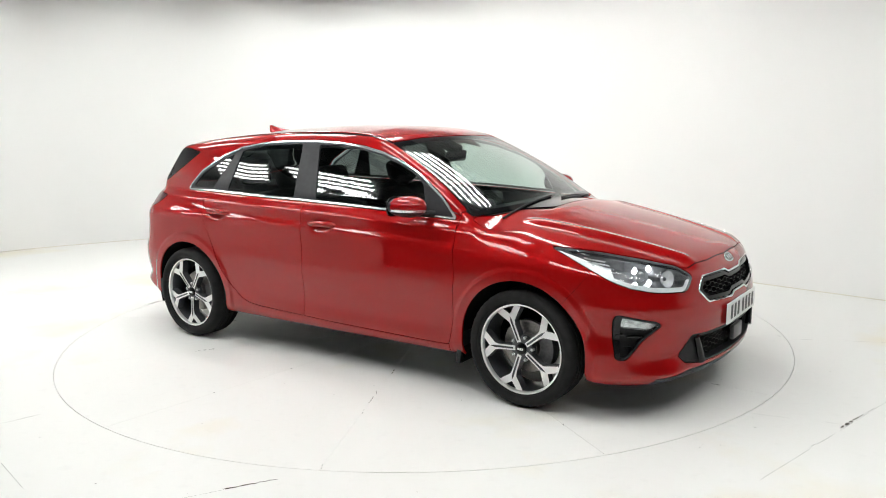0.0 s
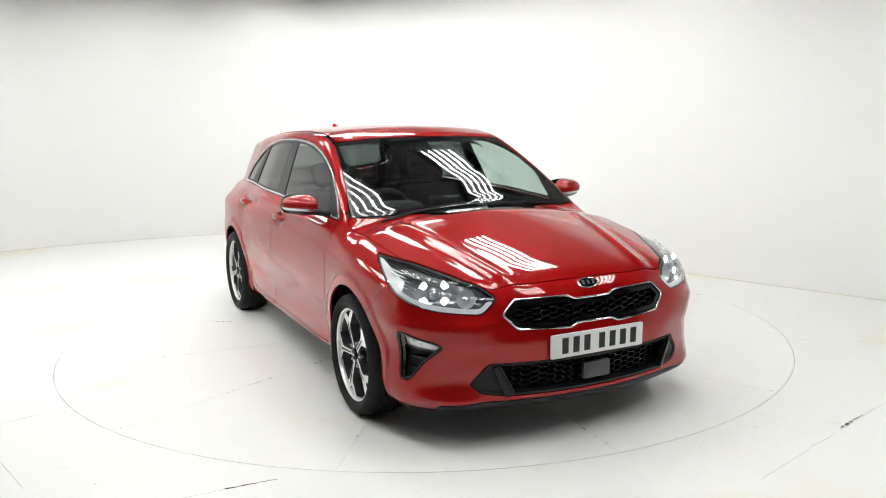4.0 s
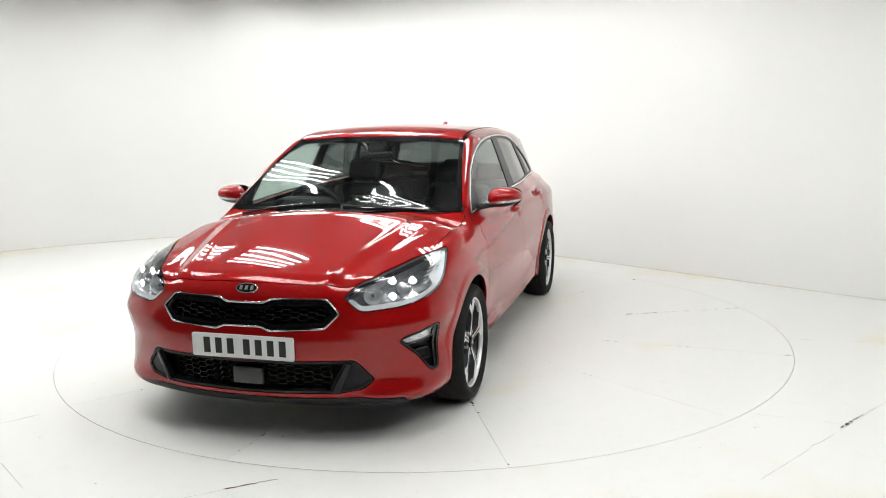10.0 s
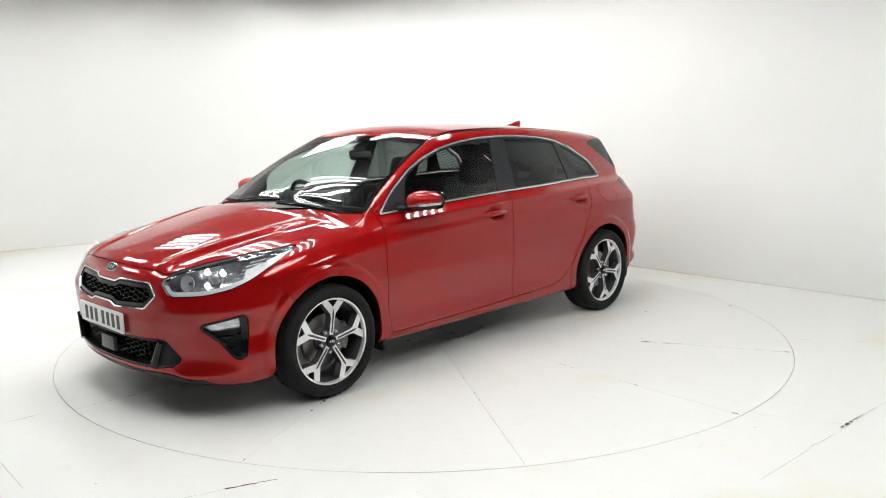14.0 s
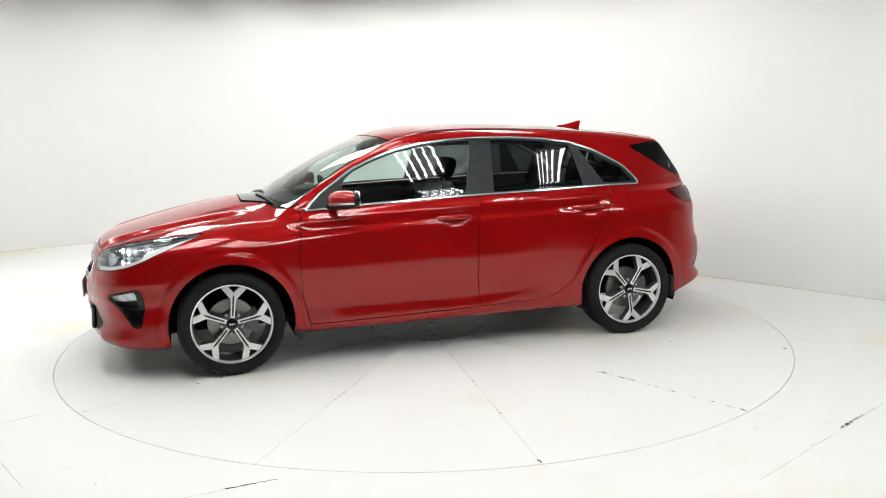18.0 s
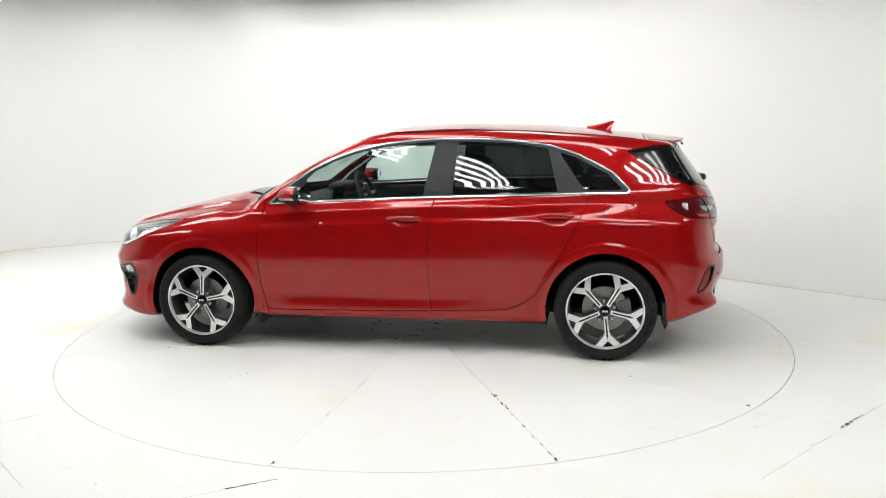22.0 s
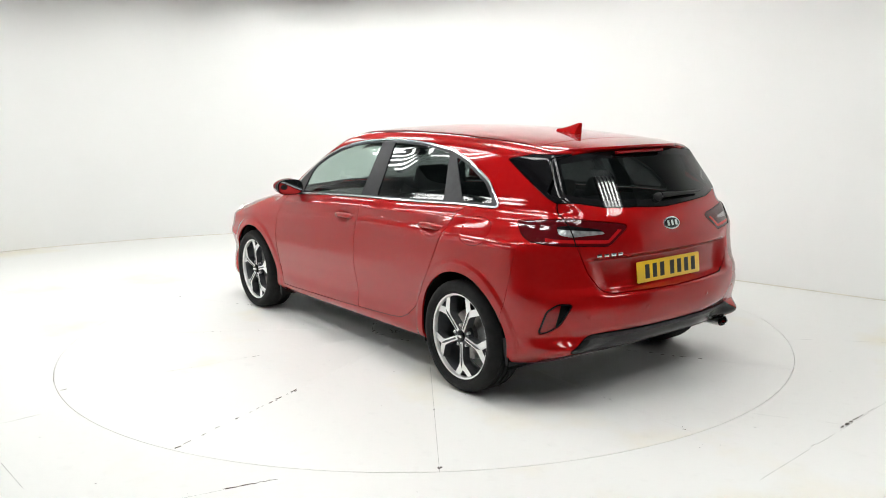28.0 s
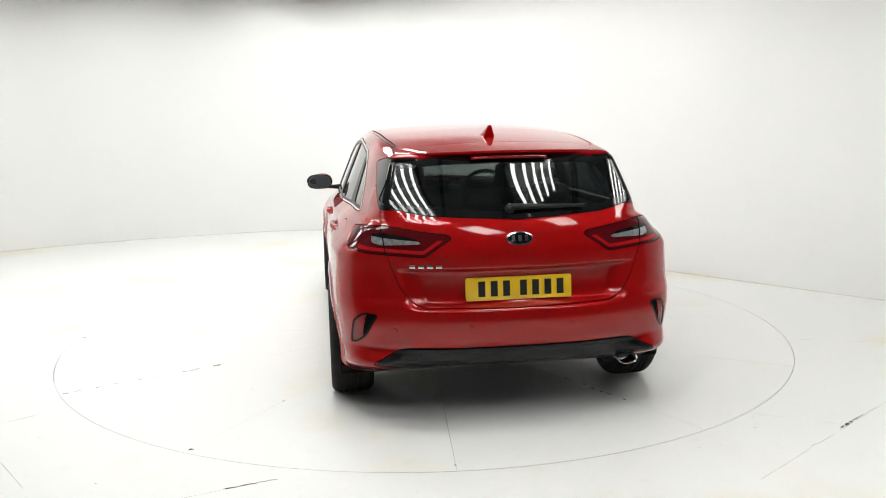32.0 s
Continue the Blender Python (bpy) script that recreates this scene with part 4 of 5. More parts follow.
# ---------- helpers on the skin ----------
def meet(p, way, far=1.2):
    """Where a ray that starts inside the car leaves its skin: the place and the normal."""
    p, way = np.array(p, float), np.array(way, float)
    way = way / np.linalg.norm(way)
    lo, hi = 0.0, far
    for _ in range(40):
        mid = (lo + hi) / 2
        q = p + way * mid
        if skin(np.array([q[0]]), np.array([q[1]]), np.array([q[2]]))[0] < 0:
            lo = mid
        else:
            hi = mid
    q = p + way * lo
    return q, gradient(q[None])[0]


def nose_x(y, z):
    return meet((1.3, y, z), (1, 0, 0))[0][0]


def flip_y(bm):
    bmesh.ops.scale(bm, vec=(1, -1, 1), verts=bm.verts)
    return bm


def facing(at, out, up=(0, 0, 1)):
    """A matrix whose z axis points along out, with its y axis near up."""
    z = Vector(out).normalized()
    x = Vector(up).cross(z).normalized()
    y = z.cross(x)
    return Matrix.Translation(Vector(at)) @ Matrix((x, y, z)).transposed().to_4x4()


def rim_of(sk, deep):
    """Only the inward rim of a skin piece."""
    v, n, t = flanged(sk, deep)
    return tidy_keep(v, n, t[len(sk[2]):])


def tidy_keep(v, n, t):
    used, inv = np.unique(t, return_inverse=True)
    return v[used], n[used], inv.reshape(-1, 3)


def raw_panel(name, sk, mat, sides, parent, label=""):
    sk = mirrored(sk) if sides < 0 else sk
    return mesh_object(name, sk[0], sk[2], mat, parent, label, normals=sk[1])


# ---------- inner shell, so that gaps and openings show dark depth ----------
def build_liner():
    sk = build_skin(100, 46, 84)
    sk = pushed(sk, -0.017)
    sk = clip(sk, -(arch_distance(sk[0]) - 0.012))
    for area in (A_DLO, SCREEN, REAR_GLASS, LAMP, FOG, GRILLE, INTAKE):
        sk = clip(sk, -(area.distance(sk[0]) - 0.004))
    panel("inner_shell", sk, INNER_DARK, "dark inner body structure", sides=0, deep=0)


build_liner()


def build_wheel_wells():
    for ax, az, ar in ARCHES:
        for s in (1, -1):
            bm = bmesh.new()
            r = ar + 0.012
            pts = [(ax + r * math.cos(a), az + r * math.sin(a)) for a in np.radians(np.linspace(-18, 198, 40))]
            rows = [[bm.verts.new((x, s * y, max(z, 0.2))) for x, z in pts] for y in (0.855, 0.7, 0.47)]
            for r0, r1 in zip(rows, rows[1:]):
                for k in range(len(pts) - 1):
                    bm.faces.new((r0[k], r0[k + 1], r1[k + 1], r1[k]))
            bm.faces.new(rows[-1])
            part("wheel_well", bm, INNER_DARK, CAR, "dark wheel-arch liner")


build_wheel_wells()


# ---------- wheels ----------
WHEEL_R = 0.3125


def build_wheel_meshes():
    """Meshes of one wheel about its own y axis (outwards), shared by all four."""
    tread = [(0.224, 0.088), (0.230, 0.099), (0.238, 0.1035), (0.246, 0.104), (0.248, 0.1065), (0.262, 0.1115), (0.280, 0.112), (0.284, 0.1095), (0.296, 0.105),
             (0.306, 0.096), (0.3135, 0.084), (0.3160, 0.072)]
    for g in (0.050, 0.018):
        tread += [(0.3165, g + 0.006), (0.3105, g + 0.004), (0.3105, g - 0.004), (0.3168, g - 0.006)]
    prof = tread + [(r, -h) for r, h in reversed(tread)]
    prof = [(WHEEL_R - (0.317 - r) * 0.823, h) for r, h in prof]
    tyre = lathe_bm(prof, 96, "y")
    # shoulder blocks cut round the tread's edge
    for v in tyre.verts:
        a = math.atan2(v.co.z, v.co.x)
        r = math.hypot(v.co.x, v.co.z)
        if WHEEL_R - 0.014 < r < WHEEL_R - 0.0005 and abs(v.co.y) > 0.07 and round(a / (2 * math.pi) * 96) % 2:
            f = (r - 0.0035) / r
            v.co.x, v.co.z = v.co.x * f, v.co.z * f
    barrel = lathe_bm([(0.2320, 0.084), (0.2320, 0.079), (0.224, 0.070), (0.216, 0.055), (0.210, 0.02), (0.205, -0.06), (0.222, -0.095), (0.232, -0.10), (0.232, -0.108)], 72, "y")
    lip = lathe_bm([(0.2325, 0.078), (0.2335, 0.088), (0.2290, 0.0935), (0.2215, 0.0915), (0.2175, 0.082), (0.2175, 0.070)], 96, "y")
    # a Y spoke: narrow stem from the hub that forks to the rim
    half = [(0.034, 0.0120), (0.125, 0.0135), (0.146, 0.0180), (0.2035, 0.0700), (0.2165, 0.0350), (0.182, 0.0)]
    outline = half + [(r, -t) for r, t in reversed(half[:-1])]
    height = lambda r: 0.082 + 0.009 * math.sin(min(max((r - 0.04) / 0.18, 0), 1) * math.pi)
    face, side = bmesh.new(), bmesh.new()
    for shrink, drop, where in ((0.0022, 0.0, face),):
        c = [where.verts.new((r, height(r), t)) for r, t in outline]
        where.faces.new(c)
    bmesh.ops.inset_region(face, faces=face.faces[:], thickness=0.0028, depth=0.0)
    for v in face.verts:
        if v.is_boundary:
            v.co.y -= 0.0035
    top = [side.verts.new((r, height(r) - 0.0035, t)) for r, t in outline]
    low = [side.verts.new((r, height(r) - 0.050, t * 1.05)) for r, t in outline]
    n = len(outline)
    for i in range(n):
        side.faces.new((top[i], top[(i + 1) % n], low[(i + 1) % n], low[i]))
    side.faces.new(low)
    # dark pocket web between the forked arms
    hub = lathe_bm([(0.001, 0.068), (0.030, 0.070), (0.048, 0.076), (0.062, 0.072), (0.066, 0.050), (0.066, 0.0)], 40, "y")
    cap = lathe_bm([(0.001, 0.0895), (0.022, 0.089), (0.0275, 0.086), (0.029, 0.074)], 32, "y")
    nut = lathe_bm([(0.001, 0.081), (0.006, 0.081), (0.0085, 0.078), (0.0095, 0.060)], 8, "y", (0.058, 0, 0))
    disc = lathe_bm([(0.07, 0.012), (0.139, 0.012), (0.140, 0.010), (0.140, -0.010), (0.07, -0.010)], 56, "y")
    bell = lathe_bm([(0.001, 0.040), (0.068, 0.040), (0.072, 0.034), (0.072, 0.0)], 40, "y")
    cal = bmesh.new()
    ring = []
    for rr in (0.088, 0.160):
        for h in (0.030, -0.035):
            ring.append([cal.verts.new((rr * math.cos(a), h, rr * math.sin(a))) for a in np.linspace(2.65, 3.65, 9)])
    a0, a1, b0, b1 = ring
    for k in range(8):
        cal.faces.new((a0[k], a0[k + 1], b0[k + 1], b0[k]))
        cal.faces.new((a1[k], b1[k], b1[k + 1], a1[k + 1]))
        cal.faces.new((b0[k], b0[k + 1], b1[k + 1], b1[k]))
        cal.faces.new((a0[k], a1[k], a1[k + 1], a0[k + 1]))
    cal.faces.new((a0[0], b0[0], b1[0], a1[0]))
    cal.faces.new((a0[8], a1[8], b1[8], b0[8]))
    mark = bmesh.new()
    for k in range(3):
        box_bm((0.008, 0.002, 0.012), (-0.012 + 0.012 * k, 0.0895, 0.0), 0.0006, bm=mark)
    groove = bmesh.new()
    gv = [groove.verts.new((r, height(r) + 0.0006, t)) for r, t in ((0.044, -0.0046), (0.150, -0.0056), (0.174, 0.0), (0.150, 0.0056), (0.044, 0.0046))]
    groove.faces.new(gv)
    for own in (barrel, lip, face, side, nut, groove):
        bmesh.ops.scale(own, vec=(1.04, 1, 1.04), verts=own.verts)
    return dict(groove=groove, tyre=tyre, barrel=barrel, lip=lip, face=face, side=side, hub=hub, cap=cap, nut=nut, disc=disc, bell=bell, cal=cal, mark=mark)


def build_wheel(x, y, turn):
    wheel = new("wheel")
    wheel.parent = CAR
    wheel["label"] = "alloy wheel with forked two-tone spokes and a black tyre"
    b = build_wheel_meshes()
    part("tyre", b["tyre"], RUBBER, wheel, "black rubber tyre", 50)
    part("rim", b["barrel"], RIM_DARK, wheel, "dark grey wheel barrel", 40)
    part("rim_lip", b["lip"], RIM_BRIGHT, wheel, "bright machined rim edge", 50)
    first_face = part("spoke_face", b["face"], RIM_BRIGHT, wheel, "bright machined spoke face", 20)
    first_side = part("spoke_side", b["side"], RIM_DARK, wheel, "dark grey spoke side", 25)
    first_groove = part("spoke_groove", b["groove"], RIM_DARK, wheel, "dark groove along a spoke", 25)
    first_nut = part("wheel_nut", b["nut"], SATIN_SILVER, wheel, "", 30)
    for k in range(5):
        m = Matrix.Rotation(2 * math.pi * k / 5 + turn, 4, "Y")
        if k == 0:
            first_face.matrix_basis = first_side.matrix_basis = first_groove.matrix_basis = m
            first_nut.matrix_basis = m @ Matrix.Rotation(math.pi / 5, 4, "Y")
            continue
        for src, mm in ((first_face, m), (first_side, m), (first_groove, m), (first_nut, m @ Matrix.Rotation(math.pi / 5, 4, "Y"))):
            ob = src.copy()
            scene.collection.objects.link(ob)
            ob.matrix_basis = mm
    part("hub", b["hub"], RIM_DARK, wheel, "", 35)
    part("centre_cap", b["cap"], GLOSS_BLACK, wheel, "gloss black centre cap", 35)
    part("cap_mark", b["mark"], RIM_BRIGHT, wheel, "small silver marks on the cap")
    part("brake_disc", b["disc"], DISC_STEEL, wheel, "grey steel brake disc", 35)
    part("brake_bell", b["bell"], DISC_STEEL, wheel, "", 35)
    part("brake_caliper", b["cal"], CALIPER, wheel, "grey brake caliper", 35)
    wheel.matrix_basis = pose(x, y, WHEEL_R - 0.001, 0, 0, 0 if y > 0 else 180)
    return wheel


# spokes stand at other angles on each wheel
for wx, wy, wt in ((1.325, 0.790, 0.846), (-1.325, 0.790, 1.675), (1.325, -0.790, 1.288), (-1.325, -0.790, 0.35)):
    build_wheel(wx, wy, wt)


# ---------- lamps ----------
GUIDE_WHITE = material("light_guide", (0.88, 0.89, 0.90), rough=0.25, coat=0.5, vary=0.05, scale=40)


def lathe_cup(at, out, r, deep):
    bm = lathe_bm([(r, 0.0), (r * 0.93, -deep * 0.25), (r * 0.72, -deep * 0.62), (r * 0.35, -deep * 0.95), (0.001, -deep)], 24, "z")
    bmesh.ops.transform(bm, matrix=facing(at, out), verts=bm.verts)
    return bm


def build_headlamp(s):
    sk = PIECES["lamp"]
    lamp = raw_panel("headlamp", pushed(sk, -0.001), LENS, s, CAR, "clear wrap-round headlamp with lit white points")
    raw_panel("lamp_housing", pushed(sk, -0.085), LAMP_GREY, s, lamp, "dark grey lamp housing")
    raw_panel("lamp_wall", rim_of(sk, 0.085), LAMP_GREY, s, lamp, "grey lamp surround")
    d = LAMP.distance(sk[0])
    q = (sk[0][:, 1] - sk[0][:, 0]) * HALF
    # silver light guide that runs round the lower edge and up the outer tip
    line = np.interp(q, [-1.15, -1.05, -0.9, -0.72, -0.47], [0.695, 0.690, 0.706, 0.752, 0.845])
    band = np.maximum(np.maximum(d + 0.005, -(d + 0.026)), sk[0][:, 2] - line)
    raw_panel("light_guide", pushed(clip(sk, band), -0.014), GUIDE_WHITE, s, lamp, "silver light guide strip")
    tip = np.maximum(np.maximum(d + 0.005, -0.70 - q), sk[0][:, 2] - line - 0.01)
    raw_panel("tip_trim", pushed(clip(sk, tip), -0.016), GUIDE_WHITE, s, lamp, "silver reflector in the lamp's tip")
    # black eyebrow along the top edge
    brow = np.maximum(np.maximum(d + 0.003, -(d + 0.014)), line + 0.015 - sk[0][:, 2])
    raw_panel("brow", pushed(clip(sk, brow), -0.010), GLOSS_BLACK, s, lamp, "gloss black upper bezel")
    # inner reflector bowl and the main projector
    for at, r, out, ball in (((1.985, 0.575, 0.695), 0.044, (0.94, 0.30, 0.12), 0.009), ((1.895, 0.689, 0.716), 0.042, (0.92, 0.38, 0.08), 0.033)):
        bm = lathe_cup(at, out, r, 0.038)
        if s < 0:
            flip_y(bm)
        part("reflector_bowl", bm, REFLECTOR, lamp, "silver reflector bowl", 60)
        bm = bmesh.new()
        bmesh.ops.create_uvsphere(bm, u_segments=20, v_segments=12, radius=ball)
        bmesh.ops.transform(bm, matrix=facing(Vector(at) - Vector(out) * 0.022, out), verts=bm.verts)
        if s < 0:
            flip_y(bm)
        part("projector", bm, LENS_CLEAR, lamp, "glassy projector lens", 60)
    # four lit petals round the projector
    hub_m = facing((1.897, 0.690, 0.716), (0.92, 0.38, 0.08))
    for k in range(4):
        a = math.pi / 4 + math.pi / 2 * k
        turn = hub_m @ Matrix.Translation((0.066 * math.cos(a), 0.049 * math.sin(a), -0.006)) @ Matrix.Rotation(a, 4, "Z")
        bm = prism_bm(fillet([(-0.014, -0.013), (0.014, -0.018), (0.014, 0.018), (-0.014, 0.013)], 0.008, 4), 0.004, turn, bevel=0.001)
        if s < 0:
            flip_y(bm)
        part("light_petal", bm, LED, lamp, "lit white running light", 60)
    # ribbed silver trim towards the tip
    for k in range(4):
        z = 0.735 + 0.018 * k
        bm = tube_bm([(1.80 - 0.02 * k, 0.755 + 0.006 * k, z), (1.70 - 0.02 * k, 0.79 + 0.004 * k, z + 0.016)], 0.004, 6)
        if s < 0:
            flip_y(bm)
        part("lamp_rib", bm, SATIN_SILVER, lamp, "", 60)


def build_fog_pod(s):
    sk = PIECES["fog"]
    d = FOG.distance(sk[0])
    q = (sk[0][:, 1] - sk[0][:, 0]) * HALF
    z = sk[0][:, 2]
    pod = raw_panel("fog_lamp_pod", flanged(clip(sk, -(d + 0.010)), 0.010), GLOSS_BLACK, s, CAR, "black triangular bumper recess with fog lamp")
    inner = clip(sk, d + 0.010)
    q2, z2 = (inner[0][:, 1] - inner[0][:, 0]) * HALF, inner[0][:, 2]
    split = 0.458 + (q2 + 0.92) * 0.10
    raw_panel("recess_floor", pushed(clip(inner, z2 - split), -0.030), BLACK_PLASTIC, s, pod, "matt black recess")
    raw_panel("recess_wall", rim_of(inner, 0.030), BLACK_PLASTIC, s, pod)
    lens = clip(inner, np.maximum(split + 0.004 - z2, np.maximum(q2 + 0.724, FOG.distance(inner[0]) + 0.012)))
    raw_panel("fog_bezel", flanged(pushed(clip(inner, np.minimum(np.maximum(split + 0.004 - z2, -(FOG.distance(inner[0]) + 0.012)), -(q2 + 0.724))), -0.006), 0.012), GLOSS_BLACK, s, pod, "gloss black bezel beside the lens")
    raw_panel("fog_lens", flanged(pushed(lens, -0.004), 0.01), LENS, s, pod, "clear fog lamp lens")
    raw_panel("fog_reflector", pushed(lens, -0.022), FOG_SILVER, s, pod, "silver faceted reflector")
    for zz in (0.435, 0.385):
        fin = clip(inner, np.abs(z2 - zz - (q2 + 0.8) * 0.10) - 0.005)
        raw_panel("fin", flanged(pushed(fin, -0.006), 0.024), GLOSS_BLACK, s, pod, "gloss black fin")


def clear_slope(v):
    """How far the clear lens's upper strip drops towards the tailgate's middle."""
    return 0.10 * ((v[:, 1] + v[:, 0]) * HALF + 0.90)


def build_tail_lamp(s):
    sk = PIECES["tail_lamp"]
    d = TAIL_LAMP.distance(sk[0])
    lamp = raw_panel("tail_lamp", flanged(clip(sk, -(d + 0.007)), 0.02), LENS_DARK_RED, s, CAR, "dark red wrap-round tail lamp with a clear centre")
    inner = clip(sk, d + 0.007)
    clear = Area("rear_corner", fillet([(-1.085, 0.908), (-1.05, 0.934), (-0.90, 0.958), (-0.835, 0.955), (-0.850, 0.915), (-0.91, 0.902)], 0.015))
    outer = Area("rear_corner", [(-0.790, 1.1), (-0.5, 1.1), (-0.5, 0.7), (-0.775, 0.7)])
    c, rest = cut(inner, clear, 0.0)
    o, rest = cut(rest, outer, 0.0)
    # a bright red light guide runs round inside the smoked lens
    rd, cd = TAIL_LAMP.distance(rest[0]), clear.distance(rest[0])
    band = np.maximum(np.maximum(np.abs(rd + 0.022) - 0.008, 0.004 - cd), rest[0][:, 2] - 0.925)
    raw_panel("light_guide", flanged(pushed(clip(rest, band), 0.0008), 0.006), LENS_GUIDE, s, lamp, "bright red light guide")
    raw_panel("red_lens", flanged(clip(rest, -band), 0.01), LENS_DARK_RED, s, lamp, "smoked red lens")
    raw_panel("clear_lens", flanged(pushed(c, -0.003), 0.01), LENS_CLEAR, s, lamp, "grey clear reversing lens")
    top = clip(c, 0.938 - c[0][:, 2] + (clear_slope(c[0])))
    raw_panel("lamp_shade", flanged(pushed(top, -0.001), 0.004), GLOSS_BLACK, s, lamp, "dark upper strip behind the clear lens")
    raw_panel("side_lens", flanged(pushed(o, -0.001), 0.01), LENS_DARK_RED, s, lamp, "smoked red side lens")
    # thin black shut line where the tailgate parts from the body
    pts = []
    for k in range(9):
        p, n = meet((-1.5, 0.634 + 0.0016 * k, 0.858 + 0.0152 * k), (-1, 0, 0))
        pts.append((p[0] + n[0] * 0.0005, s * (p[1] + n[1] * 0.0005), p[2] + n[2] * 0.0005))
    part("lamp_joint", tube_bm(pts, 0.0032, 6), INNER_DARK, lamp, "black joint line")


def build_pod(s):
    sk = PIECES["pod"]
    d = REFLECTOR_POD.distance(sk[0])
    pod = raw_panel("rear_reflector_pod", flanged(clip(sk, -(d + 0.007)), 0.02), GLOSS_BLACK, s, CAR, "black bumper corner recess with red reflector")
    inner = clip(sk, d + 0.007)
    q = (inner[0][:, 1] + inner[0][:, 0]) * HALF
    raw_panel("red_reflector", flanged(pushed(clip(inner, -(q + 0.845 + (inner[0][:, 2] - 0.5) * 0.25)), -0.004), 0.008), LENS_RED, s, pod, "red reflector")
    raw_panel("recess_floor", pushed(clip(inner, q + 0.845 + (inner[0][:, 2] - 0.5) * 0.25), -0.020), BLACK_PLASTIC, s, pod, "matt black recess")


for s in (1, -1):
    build_headlamp(s)
    build_fog_pod(s)
    build_tail_lamp(s)
    build_pod(s)


# ---------- grilles ----------
def lattice(name, area, zr, yr, cw, ch, bar, deep, sink, parent, label):
    """A honeycomb of wide hexagons behind an opening, cut to its outline."""
    bm = bmesh.new()
    done = set()
    outline = area.outline
    for c in range(-int(yr / (1.5 * cw)), int(yr / (1.5 * cw)) + 1):
        for r in range(-1, int((zr[1] - zr[0]) / ch) + 2):
            cy, cz = c * 1.5 * cw, zr[0] + r * ch + (0.5 * ch if c % 2 else 0)
            hexa = [(cy - cw, cz), (cy - cw / 2, cz + ch / 2), (cy + cw / 2, cz + ch / 2), (cy + cw, cz), (cy + cw / 2, cz - ch / 2), (cy - cw / 2, cz - ch / 2)]
            for k in range(6):
                a, b = hexa[k], hexa[(k + 1) % 6]
                key = (round((a[0] + b[0]) * 500), round((a[1] + b[1]) * 500))
                if key in done:
                    continue
                done.add(key)
                m = np.array([[abs(a[0]), a[1]], [abs(b[0]), b[1]]])
                if (polygon_distance(m[:, 0], m[:, 1], outline) > -0.010).any():
                    continue
                pa = Vector((nose_at(a[0], a[1]) - sink, a[0], a[1]))
                pb = Vector((nose_at(b[0], b[1]) - sink, b[0], b[1]))
                d = (pb - pa)
                side = d.cross(Vector((1, 0, 0))).normalized() * bar
                back = Vector((-deep, 0, 0))
                q = [bm.verts.new(p) for p in (pa + side, pb + side, pb - side, pa - side, pa + side * 0.6 + back, pb + side * 0.6 + back, pb - side * 0.6 + back, pa - side * 0.6 + back)]
                for f in ((0, 1, 2, 3), (0, 4, 5, 1), (2, 6, 7, 3), (1, 5, 6, 2), (3, 7, 4, 0)):
                    bm.faces.new([q[i] for i in f])
    return part(name, bm, GRILLE_BLACK, parent, label, 20)


GRILLE_BLACK = material("grille_black", (0.008, 0.008, 0.009), rough=0.25, spec=0.3)
NOSE_GRID = {}


def nose_at(y, z):
    """The nose's x at y, z, from a small cache."""
    k = (round(abs(y) / 0.02), round(z / 0.02))
    if k not in NOSE_GRID:
        NOSE_GRID[k] = nose_x(k[0] * 0.02, k[1] * 0.02)
    return NOSE_GRID[k]


